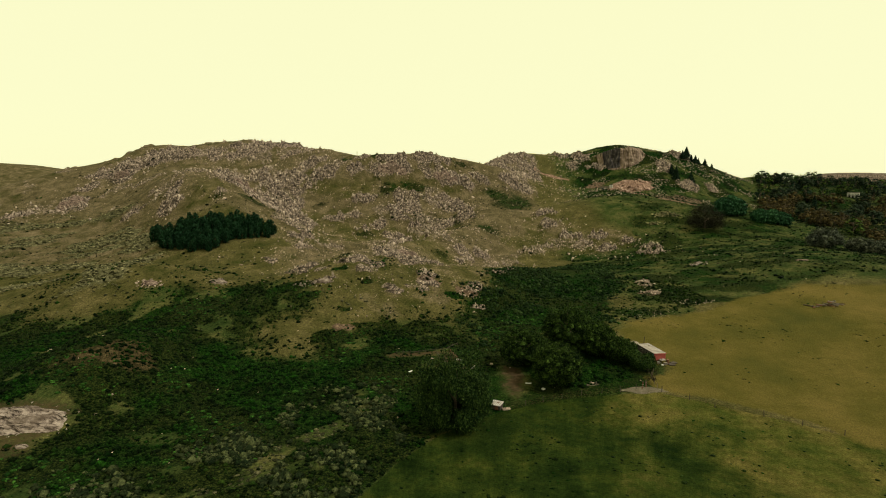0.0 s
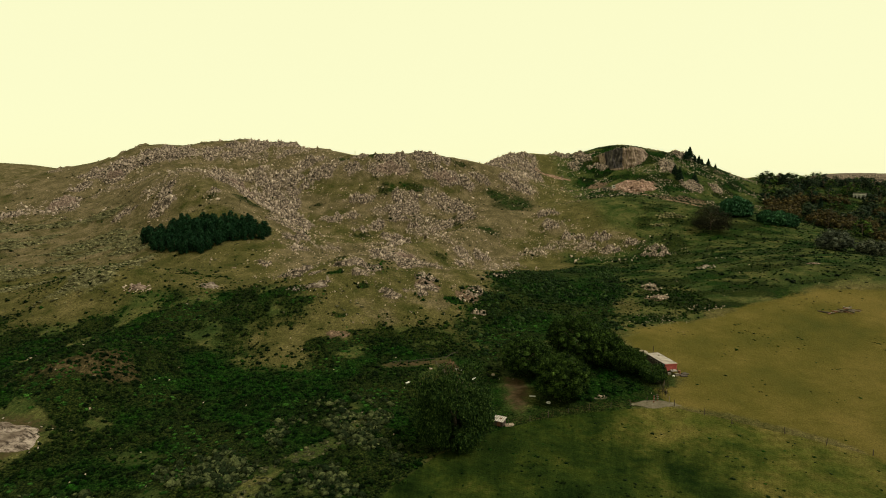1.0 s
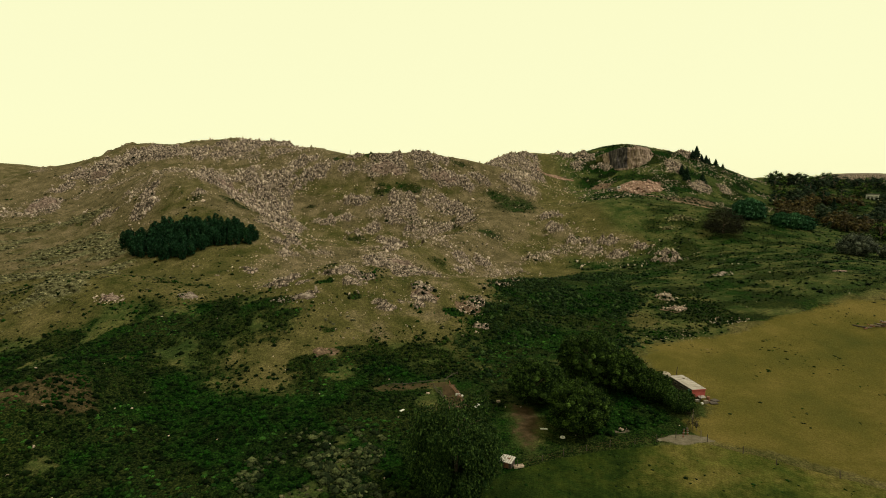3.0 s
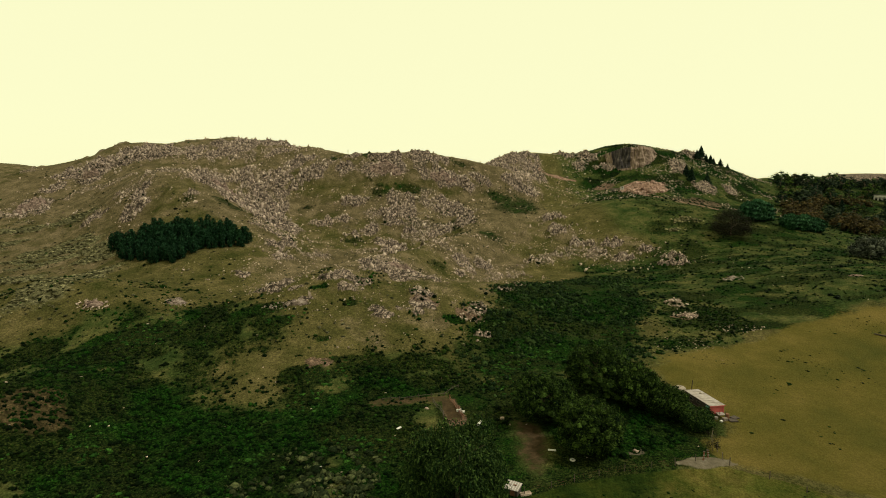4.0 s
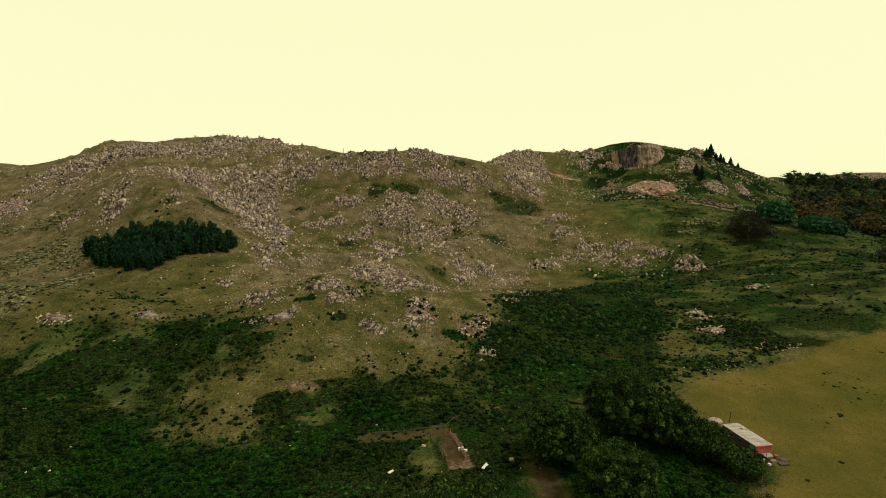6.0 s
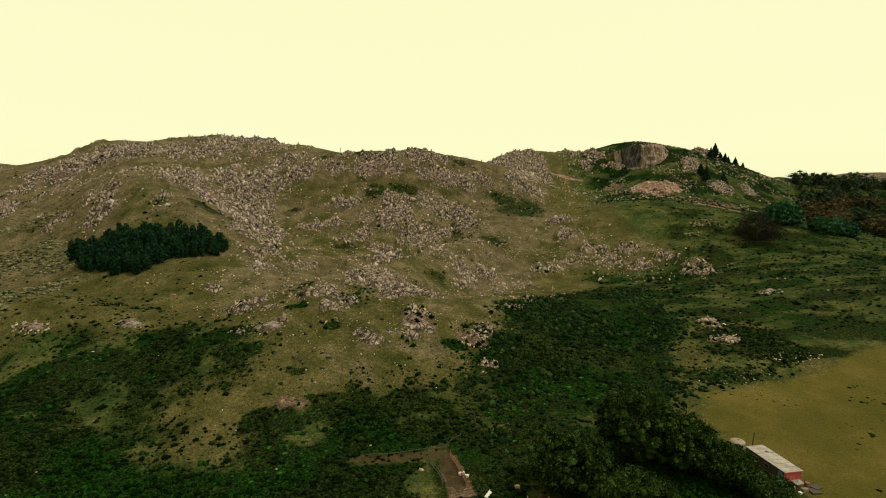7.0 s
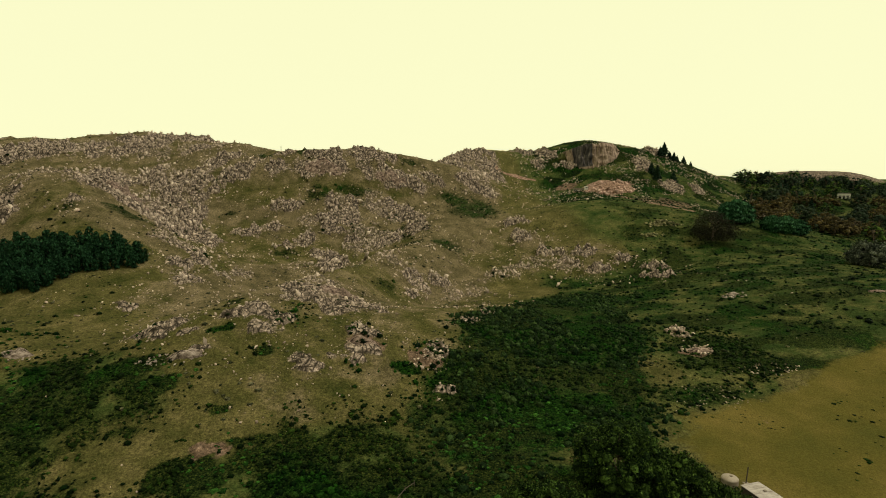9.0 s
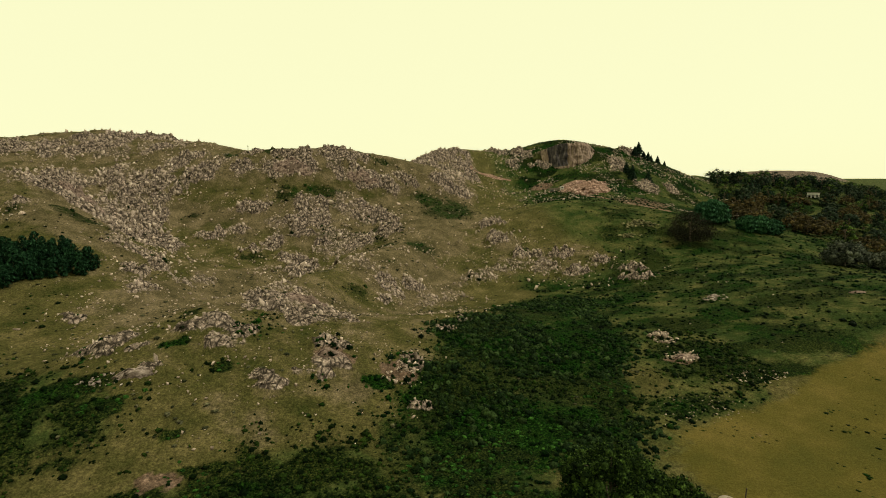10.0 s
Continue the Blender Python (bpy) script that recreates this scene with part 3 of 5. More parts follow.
LEAF_POPLAR = leaf_material("poplar_leaves", (0.003, 0.013, 0.006), (0.016, 0.047, 0.021))
LEAF_PINE = leaf_material("pine_needles", (0.004, 0.010, 0.006), (0.012, 0.026, 0.016), 0.1)
LEAF_WOOD = leaf_material("dull_wood_leaves", (0.006, 0.012, 0.007), (0.025, 0.038, 0.022))
LEAF_RUST = leaf_material("rusty_wood_leaves", (0.016, 0.014, 0.006), (0.072, 0.056, 0.022))
LEAF_HOLLOW = leaf_material("hollow_bush_leaves", (0.003, 0.009, 0.003), (0.023, 0.042, 0.013))
LEAF_FRESH = leaf_material("fresh_willow_leaves", (0.007, 0.028, 0.012), (0.032, 0.086, 0.040))
LEAF_STRAW = leaf_material("pale_straw", (0.060, 0.058, 0.028), (0.19, 0.175, 0.095))
LEAF_SAGE = leaf_material("grey_green_leaves", (0.014, 0.020, 0.014), (0.10, 0.11, 0.082))
LEAF_BARE = leaf_material("thin_brown_twigs", (0.009, 0.009, 0.006), (0.024, 0.023, 0.014), 0.1)
BARK = plain_material("grey_brown_bark", (0.10, 0.075, 0.05), 0.9, scale=3)


# ---- meshes ----
def block(name, verts, faces, mat, smooth_faces=False):
    """A mesh from arrays: verts (n, 3) and faces (m, 3) or (m, 4)."""
    verts, faces = np.asarray(verts, np.float32), np.asarray(faces, np.int32)
    me = bpy.data.meshes.new(name)
    me.vertices.add(len(verts))
    me.vertices.foreach_set("co", verts.ravel())
    me.loops.add(faces.size)
    me.loops.foreach_set("vertex_index", faces.ravel())
    me.polygons.add(len(faces))
    me.polygons.foreach_set("loop_start", np.arange(0, faces.size, faces.shape[1], dtype=np.int32))
    me.update(calc_edges=True)
    if smooth_faces:
        me.polygons.foreach_set("use_smooth", np.ones(len(faces), bool))
    me.materials.append(mat)
    return me


def thing(name, x, y, label, category, group="", z=None, kind=""):
    e = new(name)
    e.location = (x, y, ground_at(x, y) if z is None else z)
    return tagged(e, label, category, group, kind)


def under(name, me, parent, label=""):
    o = new(name, me)
    o.parent = parent
    if label:
        tagged(o, label)
    return o


def part(name, bm, mat, parent, label="", bevel=0.0):
    """One bmesh as ONE mesh object under a thing or a part."""
    if bevel:
        bmesh.ops.bevel(bm, geom=bm.edges[:], offset=bevel, segments=1, affect="EDGES")
    me = bpy.data.meshes.new(name)
    bm.to_mesh(me)
    bm.free()
    me.materials.append(mat)
    return under(name, me, parent, label)


def box(sx, sy, sz, x=0, y=0, z=0, m=None):
    """A box whose base stands at (x, y, z)."""
    bm = bmesh.new()
    bmesh.ops.create_cube(bm, size=1, matrix=Matrix.Translation((x, y, z + sz / 2)) @ Matrix.Diagonal((sx, sy, sz, 1)))
    if m is not None:
        bmesh.ops.transform(bm, matrix=m, verts=bm.verts)
    return bm


def leaves(centres, size, r, out=None, loose=0.6, long=1.0):
    """Small pointed leaf sprays that face outwards, more or less."""
    n = len(centres)
    face = r.normal(size=(n, 3)) * loose + (0 if out is None else out / (np.linalg.norm(out, axis=1)[:, None] + 1e-9))
    face /= np.linalg.norm(face, axis=1)[:, None] + 1e-9
    u = np.cross(face, r.normal(size=(n, 3)) + np.array([0, 0, 0 if long <= 1 else 0.1]))
    if long > 1:
        u = np.array([0, 0, 1.0]) - face * face[:, 2:3] + 0.35 * r.normal(size=(n, 3))
    u /= np.linalg.norm(u, axis=1)[:, None] + 1e-9
    v = np.cross(face, u)
    v /= np.linalg.norm(v, axis=1)[:, None] + 1e-9
    s = (size * r.uniform(0.6, 1.3, n))[:, None]
    quads = np.stack([centres + u * s * long ** 0.5, centres + v * s * 0.6, centres - u * s * long ** 0.5, centres - v * s * 0.6], 1)
    return quads.reshape(-1, 3), np.arange(4 * n).reshape(n, 4)


def tube(points, radii, sides=7):
    """A tapered limb along points."""
    pts = [Vector(p) for p in points]
    verts, faces = [], []
    for i, p in enumerate(pts):
        d = (pts[min(i + 1, len(pts) - 1)] - pts[max(i - 1, 0)]).normalized()
        a = d.cross(Vector((0.3, 0.9, 0.2))).normalized()
        b = d.cross(a)
        for k in range(sides):
            w = 2 * math.pi * k / sides
            verts.append(p + (a * math.cos(w) + b * math.sin(w)) * radii[i])
    for i in range(len(pts) - 1):
        for k in range(sides):
            n = (k + 1) % sides
            faces.append((i * sides + k, i * sides + n, (i + 1) * sides + n, (i + 1) * sides + k))
    return [tuple(v) for v in verts], faces


def tubes(limbs, sides=7):
    verts, faces = [], []
    for points, radii in limbs:
        v, f = tube(points, radii, sides)
        faces += [tuple(q + len(verts) for q in g) for g in f]
        verts += v
    return verts, faces


# ---- the ground, one sheet to the horizon ----
def steps(*parts):
    out = []
    for a, b, n in parts:
        out.append(np.linspace(a, b, n, endpoint=False))
    return np.concatenate(out)


gx = np.concatenate([-np.geomspace(4500, 330, 22), steps((-320, -215, 40), (-215, -130, 62), (-130, 110, 290), (110, 330, 110), (330, 640, 34)), np.geomspace(640, 4500, 16)])
gy = np.concatenate([-np.geomspace(4500, 20, 14), steps((-10, 55, 20), (55, 200, 170), (200, 345, 150), (345, 450, 62), (450, 780, 40)), np.geomspace(780, 4500, 22)])
GX, GY = np.meshgrid(gx, gy)
GZ = lie(GX, GY)
nx, ny = len(gx), len(gy)


def surface(x, y):
    """The height of the ground's own sheet at places of the plan."""
    i, j = np.clip(np.searchsorted(gx, x) - 1, 0, nx - 2), np.clip(np.searchsorted(gy, y) - 1, 0, ny - 2)
    a, b = (x - gx[i]) / (gx[i + 1] - gx[i]), (y - gy[j]) / (gy[j + 1] - gy[j])
    return (GZ[j, i] * (1 - a) + GZ[j, i + 1] * a) * (1 - b) + (GZ[j + 1, i] * (1 - a) + GZ[j + 1, i + 1] * a) * b


def ground_at(x, y):
    return float(surface(np.array([x]), np.array([y]))[0])


cell = (np.arange(ny - 1)[:, None] * nx + np.arange(nx - 1)[None, :]).ravel()
ground_mesh = block("ground", np.stack([GX, GY, GZ], -1).reshape(-1, 3), np.stack([cell, cell + 1, cell + nx + 1, cell + nx], 1), GROUND, True)
shrubs, rocky = bushy(GX, GY), stony(GX, GY)
layers = {
    "dry": np.maximum.reduce([inside(GX, GY, HILL, 30, 10, 21) * (0.42 + 0.5 * smooth(0.40, 0.58, fractal(GX, GY, 26, 181, 5))), 0.6 * smooth(-70, -120, GX) * smooth(170, 215, GY), 0.2 * bank(GX, GY), 0.6 * smooth(24, 50, GZ) * (1 - smooth(40, 90, GX))]),
    # the yard takes the dark scrub tone too, as painted shade under its trees
    "scrub": np.maximum(shrubs, 0.68 * inside(GX, GY, YARD, 5, 2, 34) * (1 - trodden(GX, GY)) * (1 - bare(GX, GY))) * (1 - 0.26 * inside(GX, GY, GREEN, 12, 7, 35)),
    "green": np.maximum.reduce([inside(GX, GY, YARD, 5, 2, 34), inside(GX, GY, GREEN, 20, 8, 35), inside(GX, GY, HOLLOW, 16, 6, 33), 0.85 * inside(GX, GY, BOTTOM, 12, 6, 31), smooth(60, 95, GX) * smooth(240, 270, GY)]),
    "meadow": inside(GX, GY, MEADOW, 2, 0.6, 43),
    "pasture": inside(GX, GY, PASTURE, 9, 5, 41),
    "rock": (rocky * (1 - pastures(GX, GY)) * (1 - smooth(450, 560, GY)) + 0.8 * smooth(560, 620, GY) * smooth(200, 300, GX) * (1 - smooth(900, 1100, GY)) * smooth(30, 46, GZ)).clip(0, 1),
    "red": reddish(GX, GY),
    "brown": inside(GX, GY, BROWN, 8, 6, 53),
    "bands": banded(GX, GY),
    "parched": smooth(18, 62, GX + 0.25 * (GY - 70)) * 0.8 + 0.25 * smooth(0.45, 0.6, fractal(GX, GY, 16, 191, 4)),
    "bare": bare(GX, GY),
    "dirt": trodden(GX, GY),
    "sand": np.maximum(inside(GX, GY, [(32, 97.2), (36, 98.8), (41, 99), (42, 97.6), (37, 96.4)], 1, 0.5, 50), 0.8 * inside(GX, GY, [(27, 100), (29.5, 101.5), (30.5, 100.2), (28.5, 99.2)], 1, 0.5, 54)),
}
for layer, values in layers.items():
    ground_mesh.attributes.new(layer, "FLOAT", "POINT").data.foreach_set("value", values.ravel().astype(np.float32))
tagged(new("ground", ground_mesh), "rough hill pasture with dry grass and scrub", "ground", kind="structure")


# ---- stones, scrub and tufts strewn over the land ----
def hull(points):
    bm = bmesh.new()
    for p in points:
        bm.verts.new(p)
    out = bmesh.ops.convex_hull(bm, input=bm.verts)
    bmesh.ops.delete(bm, geom=list(set(out["geom_interior"]) | set(out["geom_unused"])), context="VERTS")
    bmesh.ops.triangulate(bm, faces=bm.faces)
    bm.verts.index_update()
    v = np.array([q.co[:] for q in bm.verts])
    f = np.array([[q.index for q in g.verts] for g in bm.faces])
    bm.free()
    return v, f


def stone_shape(r, n=10):
    """An angular stone about 1 across, its base at 0."""
    p = r.uniform(-0.5, 0.5, (n, 3))
    p[:, 2] = p[:, 2] * 0.9
    p = p / np.maximum(np.abs(p).max(1), 0.32)[:, None] * 0.5 * r.uniform(0.75, 1.0, (n, 1))
    p[:, 0] += 0.25 * p[:, 2]
    v, f = hull(p)
    v[:, 2] += 0.35
    return v, f


def clump_shape(r, sprays, leaf, tall=0.8, sides=8, rings=3):
    """A low uneven bush about 2 across and `tall` high, with loose sprays round it."""
    v, f = [], []
    lean = r.uniform(-0.25, 0.25, 2)
    for k in range(rings):
        e = -0.25 + 1.35 * k / rings
        for s in range(sides):
            w = 2 * math.pi * (s + 0.5 * (k % 2)) / sides
            g = r.uniform(0.72, 1.12)
            v.append((math.cos(w) * math.cos(e) * g + lean[0] * k / rings, math.sin(w) * math.cos(e) * g + lean[1] * k / rings, math.sin(e) * tall * r.uniform(0.8, 1.15)))
    v.append((lean[0], lean[1], tall * r.uniform(0.85, 1.1)))
    for k in range(rings - 1):
        for s in range(sides):
            p, q = k * sides + s, k * sides + (s + 1) % sides
            f += [(p, q, q + sides), (p, q + sides, p + sides)]
    for s in range(sides):
        f.append(((rings - 1) * sides + s, (rings - 1) * sides + (s + 1) % sides, rings * sides))
    v, f = np.array(v), np.array(f)
    if sprays:
        d = r.normal(size=(sprays, 3))
        d[:, 2] = np.abs(d[:, 2])
        d /= np.linalg.norm(d, axis=1)[:, None]
        lv, lf = leaves(d * np.array([1, 1, tall]) * r.uniform(0.85, 1.15, (sprays, 1)), leaf, r, d, 0.5)
        f = np.concatenate([f, lf[:, [0, 1, 2]] + len(v), lf[:, [0, 2, 3]] + len(v)])
        v = np.concatenate([v, lv])
    return v, f


def strewn(name, shapes, xy, size, stretch, mat, label, category, sink=0.1, seed=1, strike=None, slim=1.0):
    """Many copies of some shapes on the ground, as one mesh."""
    r = np.random.default_rng(seed)
    n = len(xy)
    z = surface(xy[:, 0], xy[:, 1])
    which = r.integers(0, len(shapes), n)
    vs, fs, base = [], [], 0
    for k, (v, f) in enumerate(shapes):
        ids = np.where(which == k)[0]
        if not len(ids):
            continue
        a = r.uniform(0, 2 * math.pi, len(ids)) if strike is None else r.normal(strike, 0.45, len(ids))
        c, s = np.cos(a)[:, None], np.sin(a)[:, None]
        q = v[None] * np.stack([slim * size[ids] * r.uniform(0.8, 1.3, len(ids)), size[ids] * r.uniform(0.7, 1.1, len(ids)), size[ids] * stretch * r.uniform(0.6, 1.35, len(ids))], 1)[:, None, :]
        w = np.stack([q[..., 0] * c - q[..., 1] * s, q[..., 0] * s + q[..., 1] * c, q[..., 2]], -1)
        w += np.stack([xy[ids, 0], xy[ids, 1], z[ids] - sink * size[ids]], 1)[:, None, :]
        vs.append(w.reshape(-1, 3))
        fs.append((f[None] + (base + np.arange(len(ids)) * len(v))[:, None, None]).reshape(-1, f.shape[1]))
        base += len(ids) * len(v)
    me = block(name, np.concatenate(vs), np.concatenate(fs), mat, shapes is not STONES)
    return tagged(new(name, me), label, category, kind="stuff")


def picked(n, x0, x1, y0, y1, density, seed):
    r = np.random.default_rng(seed)
    xy = np.stack([r.uniform(x0, x1, n), r.uniform(y0, y1, n)], 1)
    return xy[r.random(n) < density(xy[:, 0], xy[:, 1])]


shape_rng = np.random.default_rng(3)
STONES = [stone_shape(shape_rng, k) for k in (8, 9, 10, 11, 9, 10, 12, 8)]
BUSHES = [clump_shape(shape_rng, 2, 0.34, 0.85, 4, 2) for _ in range(14)]
FAR_BUSHES = [clump_shape(shape_rng, 1, 0.3, 0.8, 4, 2) for _ in range(8)]
FERNS = [clump_shape(shape_rng, 5, 0.3, 0.6, 5, 2) for _ in range(6)]


def stone_density(x, y):
    return np.clip(gravelly(x, y) * (0.1 + 0.9 * smooth(0.42, 0.58, fractal(x * 1.2, y, 6, 95, 3))) + (0.03 + 0.05 * smooth(250, 200, y)) * inside(x, y, HILL, 18, 8, 21), 0, 1) * (1 - 0.65 * smooth(-80, -125, x)) * (1 - 0.45 * smooth(255, 300, y)) * (1 - pastures(x, y)) * (1 - 0.7 * bushy(x, y))


spread = picked(105000, -230, 130, 140, 400, stone_density, 5)
far_off = smooth(150, 330, spread[:, 1])
strewn("hill_stones", STONES, spread, (rng.lognormal(-1.0, 0.42, len(spread)) * (0.8 + 0.75 * far_off)).clip(0.16, 1.5), 1.15, STONE, "weathered pinkish granite stones strewn over the hillside", "stones", 0.25, 6, 0.5)
ledges = picked(100000, -230, 180, 146, 405, lambda x, y: smooth(0.22, 0.75, stony(x, y)) * (0.12 + 0.88 * smooth(0.42, 0.54, fractal(x * 1.3 + y * 0.5, y * 0.8, 5, 161, 3))) * (1 - 0.5 * bushy(x, y)) * (1 - 0.45 * smooth(50, 58, hills(x, y))) * (1 - 0.3 * smooth(255, 300, y)) * (1 - 0.35 * smooth(-135, -160, x)), 55)
strewn("rock_ledges", STONES, ledges, (rng.lognormal(-0.46, 0.52, len(ledges)) * (0.62 + 0.6 * smooth(170, 280, ledges[:, 1]))).clip(0.25, 2.0), 1.6, BOULDER, "upright jointed slabs of pinkish granite breaking the slope", "rocks", 0.45, 56, 0.35, 0.7)
crest_stones = picked(26000, 70, 215, 290, 400, lambda x, y: 0.35 * smooth(70, 100, x) * smooth(295, 330, y) * smooth(0.44, 0.6, fractal(x, y, 10, 101, 4)) * (1 - bare(x, y)), 57)
strewn("ridge_stones", STONES, crest_stones, rng.lognormal(-0.5, 0.45, len(crest_stones)).clip(0.3, 1.8), 0.9, BOULDER, "grey lichened stones among the scrub of the eastern ridge", "stones", 0.2, 58)


def low_rock(cx, cy, rx, ry, tall, mat, seed, label="low bleached rock slab breaking through the turf"):
    """A flat, ledged slab of bedrock with a ragged outline."""
    n, rings = 56, 22
    a, e = np.meshgrid(np.linspace(0, 2 * math.pi, n, endpoint=False), np.linspace(0.02, 1, rings))
    edge = 0.6 + 0.75 * fractal(np.cos(a) * 3 + seed, np.sin(a) * 3, 2.2, seed, 4)
    x, y = cx + rx * e * edge * np.cos(a), cy + ry * e * edge * np.sin(a)
    rough = fractal(x * 0.8 + y * 0.9, (y - 0.4 * x) * 2.2, 2.6, seed + 4, 4)
    steps_up = np.floor(rough * 7) / 7 + 0.25 * (rough * 7 % 1) / 7
    z = surface(x, y) + tall * ((1 - e ** 3) * (0.35 + 1.5 * (steps_up - 0.25)) - 0.25 * e ** 6)
    ids = np.arange(rings * n).reshape(rings, n)
    quads = np.stack([ids[:-1], ids[1:], np.roll(ids, -1, 1)[1:], np.roll(ids, -1, 1)[:-1]], -1).reshape(-1, 4)
    me = block("low_rock", np.stack([x - cx, y - cy, z - ground_at(cx, cy)], -1).reshape(-1, 3), quads, mat)
    o = new("low_rock", me)
    o.location = (cx, cy, ground_at(cx, cy))
    return tagged(o, label, "rock", "low rocks in the turf")


low_rock(-70.5, 86, 8.4, 4.6, 1.3, BEDROCK, 601, "broad bleached rock slab with dark cracks in the scrub")
low_rock(-65, 79, 1.2, 0.7, 0.4, BEDROCK, 602)
low_rock(-69, 163.8, 3.4, 1.5, 1.2, BEDROCK, 603)
low_rock(-88, 160, 2.8, 1.1, 0.9, RED_ROCK, 604)
low_rock(-35, 153.5, 3.2, 1.0, 0.7, BEDROCK, 606)
low_rock(63, 159.5, 2.4, 1.6, 0.8, RED_ROCK, 607, "reddish broken rock slab at the hollow's edge")
low_rock(92, 194, 1.6, 0.9, 0.7, BEDROCK, 608)
low_rock(119, 178, 2.6, 1.2, 0.5, RED_ROCK, 609)
low_rock(-103, 283, 9.5, 7.0, 3.0, RED_ROCK, 610, "broad smooth pink rock face in the crag")
low_rock(-12, 190, 5.0, 3.6, 1.6, RED_ROCK, 611, "smooth reddish rock hump in the lower crag")
low_rock(-30, 313, 9.0, 2.6, 3.0, RED_ROCK, 612, "dark pinkish rock hump under the crest")
low_rock(1, 314, 8.0, 2.4, 2.4, RED_ROCK, 613, "pale pinkish rock slab under the crest")
low_rock(-5, 160.5, 3.4, 1.7, 0.8, RED_ROCK, 614, "low reddish rock slab at the foot of the hill")
low_rock(-193, 282, 7.0, 8.0, 3.0, RED_ROCK, 615, "pink rock slab on the western slope")
low_rock(-184, 314, 5.0, 4.0, 3.0, RED_ROCK, 616, "dark rock hump on the western slope")
for k, (cx, cy, rx, ry, n, big) in enumerate(((-69, 163.5, 4.6, 2.1, 30, 0.5), (-88, 160, 4.6, 2.0, 60, 0.6), (-38, 153, 4.5, 1.5, 40, 0.5), (64, 170, 2.6, 3.4, 60, 0.7), (63, 160, 3.4, 2.4, 90, 0.55), (91.5, 192, 3.4, 2.6, 40, 0.6), (-70, 85.5, 8.6, 5.4, 60, 0.35), (8, 158, 3.5, 3, 40, 0.5), (54, 141, 8, 4, 90, 0.26), (70, 149, 6, 2.6, 60, 0.32))):
    patch_rng = np.random.default_rng(600 + k)
    ang, far = patch_rng.uniform(0, 2 * math.pi, n), np.sqrt(patch_rng.random(n)) * (0.8 + 0.35 * patch_rng.random(n))
    place = np.stack([cx + rx * far * np.cos(ang), cy + ry * far * np.sin(ang)], 1)
    strewn("pale_rock_patch", STONES, place, patch_rng.lognormal(math.log(big), 0.35, n).clip(0.2, 1.6), 0.8, PALE_STONE if k in (0, 2, 5, 6) else STONE, "loose bleached stones round a low rock", "rock", 0.15, 620 + k)
litter = picked(9000, -110, 130, 60, 215, lambda x, y: (0.015 + 0.12 * smooth(0.6, 0.7, fractal(x, y, 18, 57, 3))) * (1 - pastures(x, y)) * (1 - inside(x, y, HOLLOW, 4, 2, 33)), 8)
strewn("field_stones", STONES, litter, rng.lognormal(-1.2, 0.4, len(litter)).clip(0.12, 0.8), 0.7, STONE, "small pale stones lying in the scrub", "stones", 0.1, 9)
heap = picked(6500, 92, 136, 312, 370, lambda x, y: inside(x, y, QUARRY, 5, 5, 47) * (0.05 + 0.95 * smooth(362, 348, y)) * (0.08 + 0.92 * smooth(0.44, 0.56, fractal(x, y, 6, 121, 3))), 12)
strewn("quarry_rubble", STONES, heap, rng.lognormal(-0.35, 0.6, len(heap)).clip(0.25, 3.0), 0.9, RUBBLE, "reddish broken rubble below the quarry face", "rubble", 0.2, 13)


def pale_ground(x, y):
    return inside(x, y, [(-58, 60), (-40, 78), (-22, 100), (-4, 104), (-5, 86), (-13, 66), (-25, 50)], 10, 6, 77)


def bright_ground(x, y):
    return np.clip(spot(x, y, 17, 130, 12, 12) + spot(x, y, 24, 140, 8, 8) + 0.9 * smooth(0.62, 0.7, fractal(x, y, 16, 88, 3)), 0, 1)


def dark_density(x, y):
    return bushy(x, y) * (1 - 0.55 * pale_ground(x, y)) * (1 - 0.8 * bright_ground(x, y))


near_scrub = picked(58000, -125, 75, 58, 175, dark_density, 15)
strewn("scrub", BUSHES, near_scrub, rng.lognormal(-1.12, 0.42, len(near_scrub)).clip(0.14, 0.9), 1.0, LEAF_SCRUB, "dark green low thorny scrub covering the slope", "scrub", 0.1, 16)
far_scrub = picked(74000, -260, 330, 160, 430, lambda x, y: bushy(x, y) * np.where((y < 175) & (np.abs(x + 25) < 100), 0, 1), 17)
strewn("far_scrub", FAR_BUSHES, far_scrub, rng.lognormal(-0.98, 0.42, len(far_scrub)).clip(0.2, 1.2), 0.9, LEAF_SCRUB, "dark green scrub in patches between grass and rock", "scrub", 0.1, 18)
pale_scrub = picked(15000, -60, 0, 55, 106, lambda x, y: pale_ground(x, y) * smooth(0.42, 0.58, fractal(x * 0.6 - y * 0.4, y * 0.9 + x, 7, 59, 3)) * (1 - pastures(x, y)) * (1 - bank(x, y)), 19)
strewn("pale_scrub", BUSHES, pale_scrub, rng.lognormal(-0.75, 0.42, len(pale_scrub)).clip(0.2, 1.1), 1.0, LEAF_PALE, "greyish flowering scrub along the meadow edge", "scrub", 0.1, 20)
bracken = picked(20000, -125, 75, 58, 180, lambda x, y: bushy(x, y) * bright_ground(x, y), 21)
strewn("bracken", FERNS, bracken, rng.lognormal(-0.95, 0.3, len(bracken)).clip(0.18, 0.8), 0.8, LEAF_FERN, "fresh green bracken in the damp hollow", "bracken", 0.1, 22)
weeds = picked(16000, -25, 140, 40, 155, lambda x, y: pastures(x, y) * (0.02 + 0.12 * inside(x, y, MEADOW, 6, 2, 43) + 0.5 * smooth(0.60, 0.70, fractal(x, y, 9, 97, 3))), 23)
